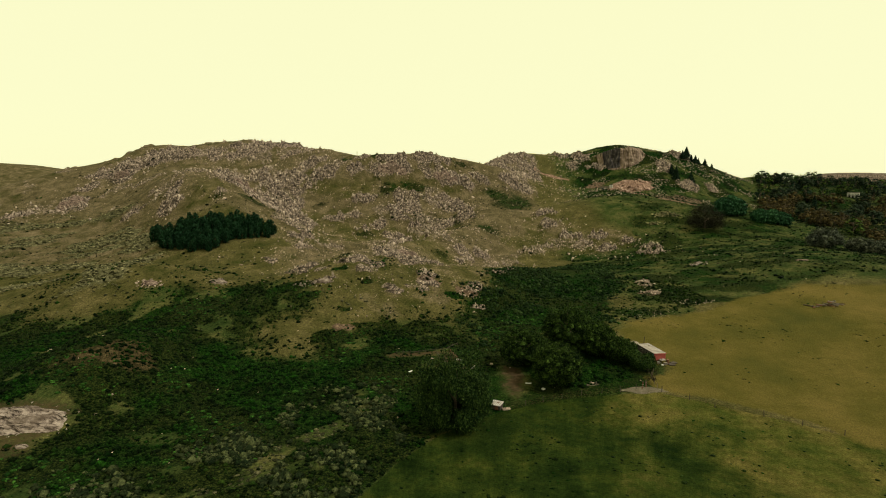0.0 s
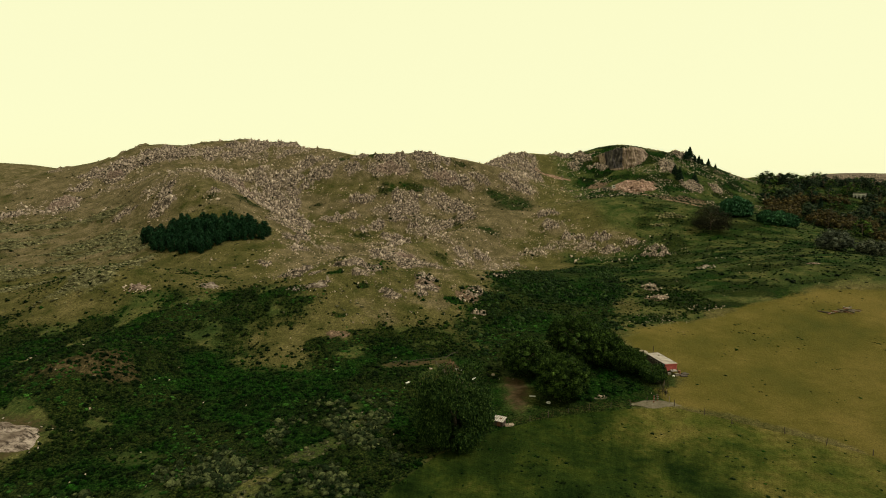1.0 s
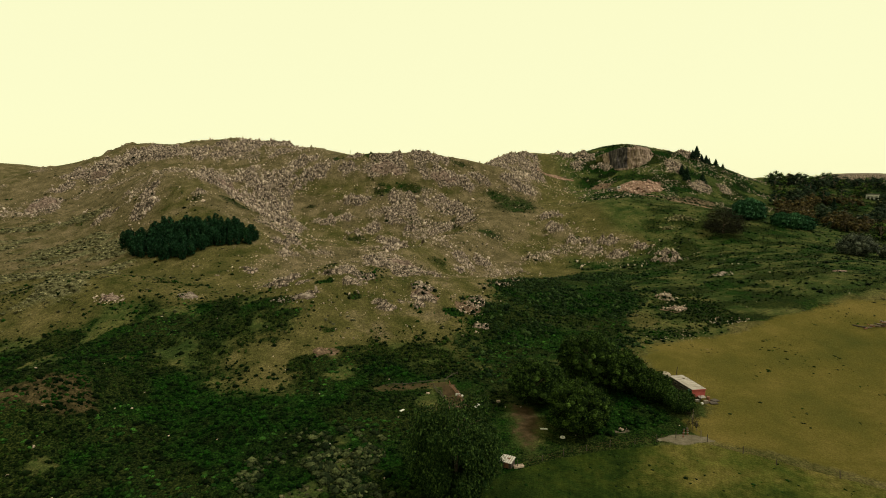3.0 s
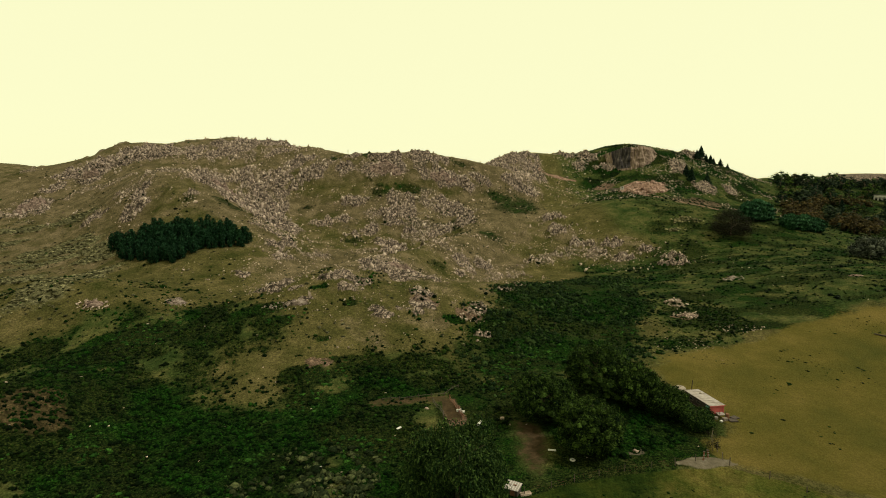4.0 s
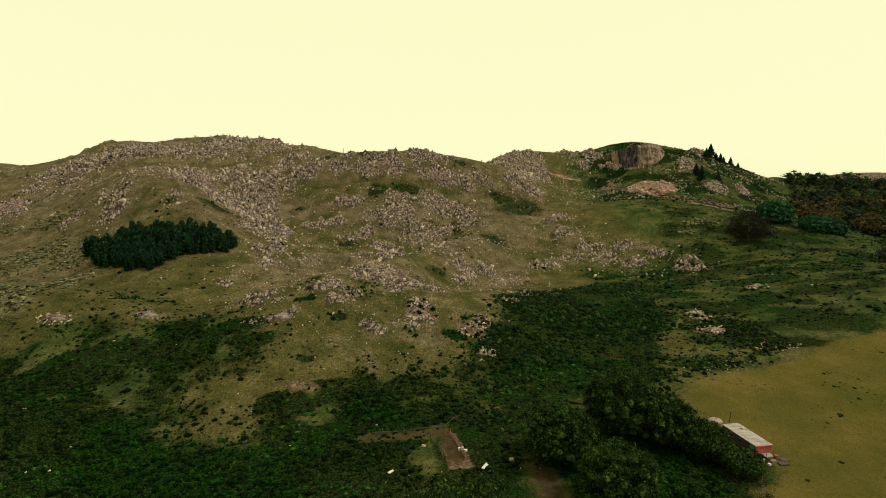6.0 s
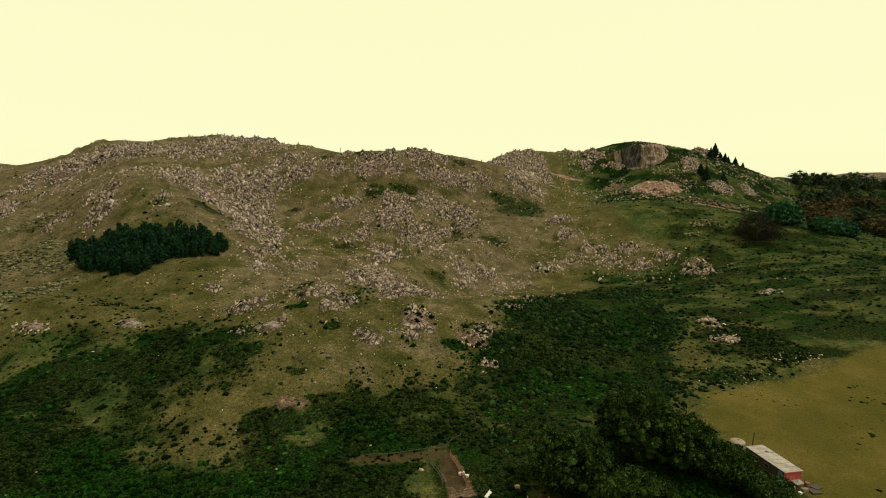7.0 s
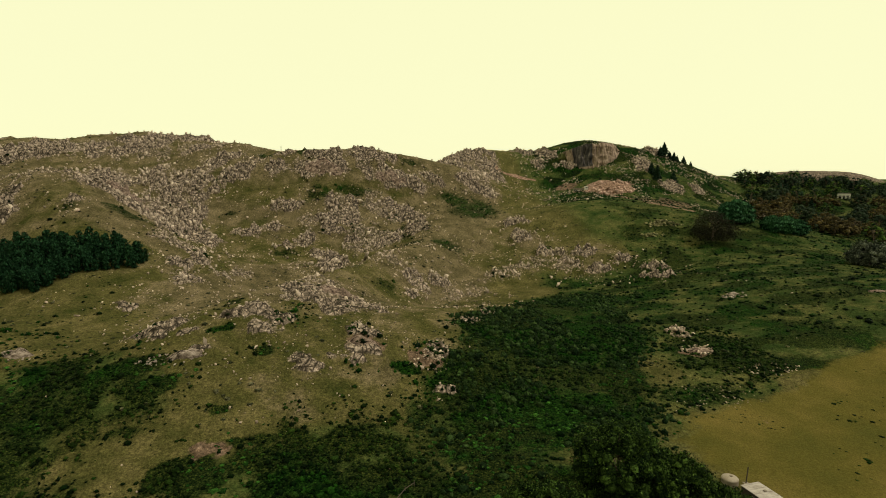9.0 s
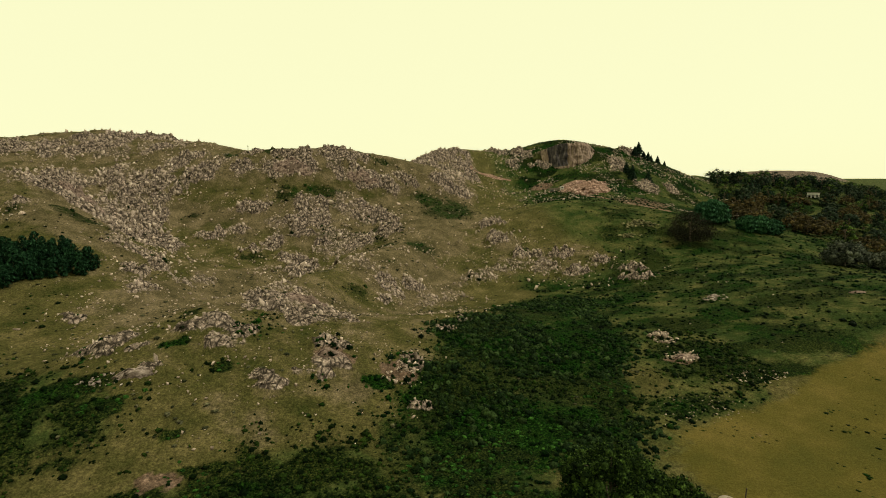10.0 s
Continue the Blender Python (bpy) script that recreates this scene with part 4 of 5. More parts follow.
strewn("meadow_weeds", FERNS, weeds, rng.lognormal(-1.55, 0.4, len(weeds)).clip(0.1, 0.5), 0.7, LEAF_SCRUB, "low weeds and tufts in the grazed meadow", "weeds", 0.1, 24)
hollow_shapes = [clump_shape(shape_rng, 8, 0.3, 0.9, 5, 2) for _ in range(8)]
thick_bushes = picked(13000, -10, 75, 120, 238, lambda x, y: 0.9 * inside(x, y, HOLLOW, 10, 7, 33) * smooth(0.44, 0.56, fractal(x, y, 12, 201, 4)) * (1 - 0.9 * bright_ground(x, y)) * (1 - pastures(x, y)), 41)
strewn("hollow_bushes", hollow_shapes, thick_bushes, rng.lognormal(-0.72, 0.4, len(thick_bushes)).clip(0.2, 1.1), 1.1, LEAF_HOLLOW, "rounded deep green bushes crowding the damp hollow", "bushes", 0.1, 42)
tufts = picked(16000, -230, 120, 140, 330, lambda x, y: (1 - pastures(x, y)) * (1 - bushy(x, y)) * smooth(0.45, 0.6, fractal(x, y, 11, 98, 4)) * 0.6, 25)
strewn("grass_tufts", FAR_BUSHES, tufts, rng.lognormal(-1.0, 0.35, len(tufts)).clip(0.15, 0.8), 0.7, LEAF_GREY, "dry tussocks of grass on the slope", "grass", 0.1, 26)


bands = picked(30000, -220, -90, 152, 268, lambda x, y: banded(x, y) * 0.8, 27)
strewn("pale_tussocks", FAR_BUSHES, bands, rng.lognormal(-0.62, 0.4, len(bands)).clip(0.25, 1.1), 0.5, LEAF_STRAW, "bands of pale tussock grass on the western slope", "grass", 0.1, 28)
moss = picked(900, 92, 118, 250, 272, lambda x, y: np.clip(spot(x, y, 110, 265, 7, 3.2) + spot(x, y, 101, 258, 5, 2.2), 0, 1), 29)
strewn("pale_mounds", FAR_BUSHES, moss, rng.lognormal(-0.3, 0.3, len(moss)).clip(0.3, 1.3), 0.7, LEAF_STRAW, "two low mounds of pale matted grass", "grass", 0.1, 30)


golden = picked(2600, -45, -8, 58, 102, lambda x, y: bank(x, y), 31)
strewn("bank_grass", FERNS, golden, rng.lognormal(-1.1, 0.35, len(golden)).clip(0.15, 0.6), 0.8, LEAF_GREY, "golden tufts of grass on the bank above the meadow", "grass", 0.1, 32)


# ---- rock outcrops, each with its own boulders ----
def boulder_mesh(seed):
    """An angular, jointed boulder about 1 across."""
    v, f = stone_shape(np.random.default_rng(seed), 13)
    return block("boulder", v - np.array([0, 0, 0.2]), f, BOULDER)


BOULDERS = [boulder_mesh(50 + k) for k in range(9)]


def outcrop(cx, cy, rx, ry, seed):
    r = np.random.default_rng(seed)
    top = thing("rock_outcrop", cx, cy, "weathered pinkish grey granite outcrop of jointed boulders", "rock outcrop", "outcrops on the hill")
    count = int(np.clip(rx * ry * 0.2, 4, 24))
    for k in range(count):
        a, d = r.uniform(0, 2 * math.pi), math.sqrt(r.random()) * 0.95
        x, y = cx + rx * d * math.cos(a), cy + ry * d * math.sin(a)
        s = r.uniform(0.5, 1.2) * min(1.4, 0.5 + 0.05 * (rx + ry)) * (0.62 if cy < 215 else 1.0)
        o = under("boulder", BOULDERS[r.integers(0, len(BOULDERS))], top)
        o.location = (x - cx, y - cy, ground_at(x, y) - top.location.z + 0.02 * s)
        o.rotation_euler = (r.uniform(-0.3, 0.3), r.uniform(-0.3, 0.3), r.uniform(0, 6.28))
        o.scale = (s * r.uniform(0.7, 1.5), s * r.uniform(0.9, 1.5), s * r.uniform(0.9, 1.8))
    return top


for k, (cx, cy, rx, ry) in enumerate(OUTCROPS):
    outcrop(cx, cy, rx, ry, 300 + k)


# ---- the quarried cliff under the eastern summit ----
def cliff():
    n, h = 150, 60
    u = np.linspace(0, 1, n)
    x = 98 + 54 * u
    y = 382 - 14 * np.sin(np.pi * np.clip(u * 1.02, 0, 1)) ** 1.3
    crest = np.max([hills(x, np.full(n, q)) for q in np.linspace(385, 430, 12)], axis=0)
    foot = hills(x, y) - 1.5
    top = 45 + (crest - 45) * 0.91 - 1.0 - 6 * np.abs(2 * u - 0.95) ** 3 - 9 * smooth(0.66, 1.0, u) - 3.0 * np.abs(fractal(x, x * 0, 7, 111, 4) - 0.5)
    rows = []
    for v in np.linspace(0, 1, h):
        z = foot + (top - foot) * v
        rib = np.abs(fractal(x * 2.2, z * 0.30, 5, 120, 5) - 0.5) * 2
        ledge = fractal(x * 0.7, z * 1.6, 6, 130, 5) - 0.5
        out = (-3.4 * rib + 3.2 * ledge) * (0.3 + 0.7 * np.sin(np.pi * u)) - 5.0 * v - 11.0 * np.abs(2 * u - 1) ** 3
        rows.append(np.stack([x + 0.8 * ledge, y - out, z + 1.2 * ledge], 1))
    for k, back_off in enumerate((5.0, 14.0, 30.0)):
        rows.append(np.stack([x, y + back_off, np.minimum(top + 0.2, hills(x, y + back_off) + (0.3, -0.2, -3)[k])], 1))
    verts = np.concatenate(rows)
    cell = (np.arange(len(rows) - 1)[:, None] * n + np.arange(n - 1)[None, :]).ravel()
    m, nt, b = material("streaked_cliff", 0.9)
    geo = nt.nodes.new("ShaderNodeTexCoord").outputs["Object"]
    squash = nt.nodes.new("ShaderNodeMapping")
    squash.inputs["Scale"].default_value = (1.0, 1.0, 0.13)
    nt.links.new(geo, squash.inputs["Vector"])
    streak, spots = noisy(nt, 0.7, 5, 0.65, squash.outputs["Vector"]), noisy(nt, 0.9, 6, 0.7)
    pink = ramp(nt, streak, (0.3, (0.055, 0.040, 0.032)), (0.5, (0.16, 0.115, 0.088)), (0.72, (0.32, 0.245, 0.19)))
    dark = ramp(nt, streak, (0.3, (0.012, 0.011, 0.012)), (0.5, (0.040, 0.035, 0.035)), (0.72, (0.13, 0.11, 0.10)))
    c = mixed(nt, sharpen(nt, attribute(nt, "dark_left"), streak, 0.4, 0.6, 0.5), pink, dark)
    c = mixed(nt, sharpen(nt, attribute(nt, "grassy"), spots, 0.4, 0.6, 0.8), c, (0.045, 0.048, 0.015))
    nt.links.new(c, b.inputs["Base Color"])
    bumped(nt, b, streak, 0.6, 0.4)
    me = block("cliff", verts, np.stack([cell, cell + 1, cell + n + 1, cell + n], 1), m, False)
    uu = np.tile(u, len(rows))
    vv = np.repeat(np.concatenate([np.linspace(0, 1, h), np.full(3, 1.15)]), n)
    # darker tone on the left part of the face, fading out towards the foot
    dark_left = smooth(0.19, 0.27, uu) * (1 - smooth(0.38, 0.44, uu)) * smooth(0.0, 0.35, vv)
    grassy = np.maximum.reduce([0.75 * (1 - smooth(0.10, 0.24, uu)), 0.8 * smooth(0.72, 0.88, uu), smooth(0.99, 1.1, vv), 0.6 * (1 - smooth(0.0, 0.25, vv))])
    for name, val in (("dark_left", dark_left), ("grassy", grassy)):
        me.attributes.new(name, "FLOAT", "POINT").data.foreach_set("value", val.astype(np.float32))
    return tagged(new("cliff", me), "steep pink and dark streaked granite quarry face", "cliff")


cliff()


# ---- trees ----
def branching(r, height, spread_r, thick, fork=0.35, limbs=7):
    """A tapered trunk with limbs."""
    bend = r.uniform(-0.06, 0.06, 2) * height
    trunk = [(0, 0, -0.3), (bend[0] * 0.3, bend[1] * 0.3, height * 0.3), (bend[0], bend[1], height * 0.6), (bend[0] * 1.2, bend[1] * 1.2, height * 0.85)]
    out = [(trunk, [thick, thick * 0.75, thick * 0.45, thick * 0.12])]
    for k in range(limbs):
        a, h0 = 2 * math.pi * k / limbs + r.uniform(-0.4, 0.4), height * r.uniform(fork * 0.7, 0.6)
        f = h0 / (height * 0.6)
        s = (bend[0] * f, bend[1] * f, h0)
        e = (s[0] + math.cos(a) * spread_r * 0.5, s[1] + math.sin(a) * spread_r * 0.5, h0 + height * r.uniform(0.15, 0.3))
        mid = tuple((p + q) / 2 + o for p, q, o in zip(s, e, (0, 0, 0.06 * height)))
        out.append(([s, mid, e], [thick * 0.4, thick * 0.25, thick * 0.06]))
    return tubes(out, 5)


def broad_crown(r, height, radius, n, leaf, low=0.05, lobes=16, long=1.0):
    """Leaf sprays in shells round many uneven clumps that sit on a rounded envelope."""
    d = r.normal(size=(lobes, 3))
    d /= np.linalg.norm(d, axis=1)[:, None]
    out = r.uniform(0.55, 0.86, lobes) * (1 + 0.12 * np.sin(3 * np.arctan2(d[:, 1], d[:, 0]) + height))
    mid = height * (0.36 + low / 2)
    c = np.stack([d[:, 0] * out * radius, d[:, 1] * out * radius, mid + np.where(d[:, 2] > 0, d[:, 2] * out * (height - mid), d[:, 2] * mid * 0.85)], 1)
    size = radius * r.uniform(0.17, 0.34, lobes) * (1 + 4 / lobes)
    w = r.choice(lobes, n, p=size ** 2 / (size ** 2).sum())
    q = r.normal(size=(n, 3))
    q[:, 2] += 0.35
    q /= np.linalg.norm(q, axis=1)[:, None]
    p = c[w] + q * (size[w] * r.uniform(0.5, 1.1, n) ** 0.6)[:, None]
    p[:, 2] = np.clip(p[:, 2], low * height + 0.25 * r.random(n), None)
    return leaves(p, leaf, r, q + np.array([0, 0, 0.25]), 0.5, long)


def lumpy_crown(r, height, radius, lobes, n, leaf, low=0.05):
    """Many overlapping rounded clumps on a domed envelope, with leaf sprays standing off them."""
    d = r.normal(size=(lobes, 3))
    d /= np.linalg.norm(d, axis=1)[:, None]
    out = r.uniform(0.5, 0.9, lobes)
    mid = height * 0.45
    c = np.stack([d[:, 0] * out * radius, d[:, 1] * out * radius, mid + np.where(d[:, 2] > 0, d[:, 2] * out * (height - mid), d[:, 2] * mid * 0.8)], 1)
    vs, fs, base = [], [], 0
    for q in c:
        v, f = clump_shape(r, 0, 0.3, 0.85, 6, 2)
        s = radius * r.uniform(0.13, 0.27) * (44 / lobes) ** 0.38
        v = v * s
        vs.append(v + q - np.array([0, 0, 0.25 * s]))
        fs.append(f + base)
        base += len(v)
    w = r.integers(0, lobes, n)
    q = r.normal(size=(n, 3))
    q[:, 2] += 0.5
    q /= np.linalg.norm(q, axis=1)[:, None]
    lv, lf = leaves(c[w] + q * radius * r.uniform(0.20, 0.38, (n, 1)) * (44 / lobes) ** 0.38, leaf, r, q, 0.5)
    fs += [lf[:, [0, 1, 2]] + base, lf[:, [0, 2, 3]] + base]
    return np.concatenate(vs + [lv]), np.concatenate(fs)


def lumpy_tree(name, label, x, y, height, radius, leaf_mat, lobes, n, leaf, seed, group):
    r = np.random.default_rng(seed)
    t = thing(name, x, y, label, "tree", group)
    v, f = branching(r, height, radius, height * 0.028)
    under("trunk", block("trunk", v, f, BARK, True), t)
    v, f = lumpy_crown(r, height, radius, lobes, n, leaf)
    under("crown", block("crown", v, f, leaf_mat, True), t)
    return t


def tree(name, label, x, y, height, radius, leaf_mat, n, leaf, seed, group="", low=0.05, lobes=16, long=1.0, thick=None):
    r = np.random.default_rng(seed)
    t = thing(name, x, y, label, "tree", group)
    v, f = branching(r, height, radius, thick or height * 0.028)
    under("trunk", block("trunk", v, f, BARK, True), t)
    v, f = broad_crown(r, height, radius, n, leaf, low, lobes, long)
    under("crown", block("crown", v, f, leaf_mat), t)
    return t


def spire(name, label, x, y, height, radius, leaf_mat, n, leaf, seed, group="", cone=False):
    """A poplar-like column or a conifer's cone."""
    r = np.random.default_rng(seed)
    t = thing(name, x, y, label, "tree", group)
    v, f = branching(r, height, radius * 0.6, height * 0.02, 0.25, 6)
    under("trunk", block("trunk", v, f, BARK, True), t)
    h = r.random(n) ** (1.5 if cone else 1.0)
    prof = (1 - h) ** 0.9 if cone else np.sqrt(np.clip(1 - (np.abs(h - 0.38) / 0.64) ** 2.2, 0.02, 1))
    a = r.uniform(0, 2 * math.pi, n)
    tier = 1 + 0.22 * np.sin(h * 26 + a * 2) + 0.15 * np.sin(a * 3 + seed)
    d = radius * prof * tier * np.sqrt(r.uniform(0.25, 1.05, n))
    p = np.stack([np.cos(a) * d, np.sin(a) * d, h * height * 0.97 + 0.1], 1)
    v, f = leaves(p, leaf, r, np.stack([np.cos(a), np.sin(a), 0.25 + 0.7 * h], 1), 0.5, 1.0 if cone else 2.2)
    under("crown", block("crown", v, f, leaf_mat), t)
    return t


tree("willow_tree", "full light green willow beside a small hut", 2, 87.5, 12.6, 6.4, LEAF_WILLOW, 46000, 0.14, 401, low=0.02, lobes=150, long=2.2)
for k, (x, y, h, rad, lab) in enumerate(((17, 111.5, 8.0, 5.8, "dark green round tree by the yard with highlights in its leaf colour"), (22, 101, 8.4, 5.4, "dark green round tree standing at the meadow edge"),
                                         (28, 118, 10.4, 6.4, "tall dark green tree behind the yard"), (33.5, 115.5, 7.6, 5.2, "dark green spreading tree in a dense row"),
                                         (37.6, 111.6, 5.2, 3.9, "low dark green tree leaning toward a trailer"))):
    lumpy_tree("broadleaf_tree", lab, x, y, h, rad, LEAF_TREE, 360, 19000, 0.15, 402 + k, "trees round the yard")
tree("bush", "low round green bush beside a trailer", 40.8, 107.5, 3.6, 2.8, LEAF_WILLOW, 8000, 0.15, 407, "trees round the yard", 0.02, 40)

# the planted grove on the slope
grove_rng = np.random.default_rng(31)
GROVE = [(-118, 218), (-107, 207), (-95, 201), (-86, 199), (-79, 205), (-69, 209), (-64, 214), (-70, 218), (-80, 219), (-90, 218), (-104, 221)]
poplars = [spire("poplar_tree", "slender dark green poplar in a dense grove", 0, 0, 7.0, 1.35, LEAF_POPLAR, 420, 0.36, 410 + k, "grove on the slope") for k in range(4)]
spots = [(x + grove_rng.uniform(-0.8, 0.8), y + grove_rng.uniform(-0.8, 0.8)) for x in np.arange(-118, -63, 2.1) for y in np.arange(199, 223, 2.4)]
spots = [q for q in spots if inside(np.array([q[0]]), np.array([q[1]]), GROVE, 0.5, 0)[0] > 0.5]
for k, (x, y) in enumerate(spots):
    s = grove_rng.uniform(0.72, 1.08) * (0.62 + 0.38 * inside(np.array([x]), np.array([y]), GROVE, 14, 0)[0])
    m = Matrix.LocRotScale((x, y, ground_at(x, y)), Euler((0, 0, grove_rng.uniform(0, 6.28))), (s * 1.1, s * 1.1, s))
    if k < 4:
        poplars[k].matrix_basis = m
    else:
        copy_thing(poplars[k % 4], m)

# conifers by the cliff
pine = spire("conifer", "dark conifer standing on the rocky ridge", 149, 350, 7.8, 2.7, LEAF_PINE, 1500, 0.42, 420, "conifers on the ridge", True)
for x, y, s in ((158.5, 350, 0.85), (165, 379, 0.75), (168.5, 381, 0.95), (172, 381, 0.65), (175.5, 382, 0.7), (178, 383, 0.5), (183.5, 385, 0.6), (190, 388, 0.4), (148.5, 356, 0.8)):
    copy_thing(pine, Matrix.LocRotScale((x, y, ground_at(x, y) - 0.3), Euler((0, 0, x)), (s * 1.15, s * 1.15, s)))

# lone trees on the green
tree("bare_tree", "thin brown half-bare tree spreading low over scrub", 121, 250, 10.5, 9.5, LEAF_BARE, 13000, 0.2, 430, low=0.02, lobes=110, thick=0.35)
for k, (x, y, h, rad, lab) in enumerate(((153, 216, 7.5, 7.5, "large grey-green bush at the wood's edge"), (166, 214, 6.0, 6.0, "grey-green rounded bush at the wood's edge"), (176, 218, 5.5, 6.0, "dark low bush at the wood's edge"))):
    lumpy_tree("bush", lab, x, y, h, rad, LEAF_SAGE, 110, 3500, 0.3, 440 + k, "bushes at the wood's edge")
for k, (x, y, h, rad) in enumerate(((137, 266, 8.0, 5.0), (142, 268, 9, 5.2), (147, 270, 7.5, 4.5), (152, 260, 5.6, 4.4), (157.5, 259.5, 6.4, 4.6), (163, 260.5, 5.6, 4.4))):
    spire("willow_shrub", "fresh green upright willow thicket by the wood", x, y, h, rad * 0.8, LEAF_FRESH, 2600, 0.5, 450 + k, "willow thicket")

# the wood
wood_rng = np.random.default_rng(33)
kinds = [("wood_tree", "dull green broadleaf tree in the dense wood", LEAF_WOOD, 11, 5.2), ("wood_tree", "dark green tree in the dense wood", LEAF_TREE, 12, 5.0),
         ("wood_tree", "rusty brown-green tree at the front of the wood", LEAF_RUST, 10, 5.4), ("wood_tree", "dark green tree in the dense wood", LEAF_PINE, 13, 4.6)]
wood = [lumpy_tree(a, b, 0, 0, h, rad, mat, 40, 320, 0.4, 460 + k, "trees of the wood") for k, (a, b, mat, h, rad) in enumerate(kinds)]
wood.append(spire("wood_conifer", "dark pointed conifer in the dense wood", 0, 0, 14, 3.4, LEAF_PINE, 900, 0.7, 470, "trees of the wood", True))
used = set()
for x in np.arange(165, 430, 10.8):
    for y in np.arange(240, 446, 10.8):
        px, py = x + wood_rng.uniform(-4, 4), y + wood_rng.uniform(-4, 4)
        if inside(np.array([px]), np.array([py]), WOODS, 0.5, 0)[0] < 0.5:
            continue
        if abs((px - 268) * 0.737 - (py - 356) * 0.676) < 4 and 300 < py < 364:
            continue
        front = py - 0.35 * (px - 170) < 322
        k = wood_rng.choice(5, p=[0.35, 0.12, 0.45, 0.04, 0.04] if front else [0.26, 0.22, 0.04, 0.38, 0.10])
        s = wood_rng.uniform(0.8, 1.2) * (0.92 - 0.26 * smooth(0.70, 0.86, px / py)) * (0.92 if px < 205 else 1.0)
        s = s * 0.72 if k == 4 else s
        m = Matrix.LocRotScale((px, py, ground_at(px, py) - 0.2), Euler((0, 0, wood_rng.uniform(0, 6.28))), (s * 1.1, s * 1.1, s))
        if k not in used:
            used.add(k)
            wood[k].matrix_basis = m
        else:
            copy_thing(wood[k], m)


# ---- the trailer and what stands round it ----
PALE_ROOF = plain_material("weathered_pale_roof", (0.30, 0.265, 0.235), 0.7, scale=0.9, stain=(0.38, 0.32, 0.27), amount=0.85)
RED_PAINT = plain_material("faded_red_paint", (0.33, 0.070, 0.062), 0.6, scale=1.6, stain=(0.6, 0.5, 0.5))
DARK_WALL = plain_material("dark_weathered_boards", (0.045, 0.034, 0.028), 0.8)
TEAL_PAINT = plain_material("faded_teal_paint", (0.06, 0.17, 0.17), 0.6)
OLD_WOOD = plain_material("grey_weathered_wood", (0.16, 0.13, 0.10), 0.85, scale=4)
DARK_WOOD = plain_material("dark_fence_wood", (0.055, 0.042, 0.032), 0.9, scale=4)
RUST = plain_material("brown_rust", (0.15, 0.065, 0.035), 0.8, scale=3)
BEIGE = plain_material("beige_fibreglass", (0.22, 0.18, 0.135), 0.6, scale=1.2, amount=0.5)
WHITE = plain_material("chalky_white_paint", (0.50, 0.48, 0.44), 0.6, amount=0.4)
RUBBER = plain_material("black_rubber", (0.02, 0.02, 0.02), 0.7)
STEEL = plain_material("dull_steel", (0.25, 0.25, 0.24), 0.45, 0.8)
GLASS = bpy.data.materials.new("window_glass")
GLASS.use_nodes = True
GLASS.node_tree.nodes["Principled BSDF"].inputs["Base Color"].default_value = (0.02, 0.025, 0.025, 1)
GLASS.node_tree.nodes["Principled BSDF"].inputs["Roughness"].default_value = 0.08


def turned(name, x, y, turn, label, category, group="", lift=0.0):
    t = thing(name, x, y, label, category, group)
    t.location.z += lift
    t.rotation_euler = (0, 0, radians(turn))
    return t


def rod(length, radius, sides=8, m=None, taper=1.0):
    """A round bar standing on the origin."""
    bm = bmesh.new()
    bmesh.ops.create_cone(bm, cap_ends=True, segments=sides, radius1=radius, radius2=radius * taper, depth=length, matrix=Matrix.Translation((0, 0, length / 2)))
    if m is not None:
        bmesh.ops.transform(bm, matrix=m, verts=bm.verts)
    return bm


def wheel(parent, x, y, z, radius, width):
    turn = Matrix.Translation((x - width / 2, y, z)) @ Matrix.Rotation(radians(90), 4, "Y")
    tyre = part("wheel", rod(width, radius, 18, turn), RUBBER, parent, bevel=0.02)
    part("rim", rod(width * 1.1, radius * 0.55, 14, Matrix.Translation((x - width * 0.55, y, z)) @ Matrix.Rotation(radians(90), 4, "Y")), STEEL, tyre)


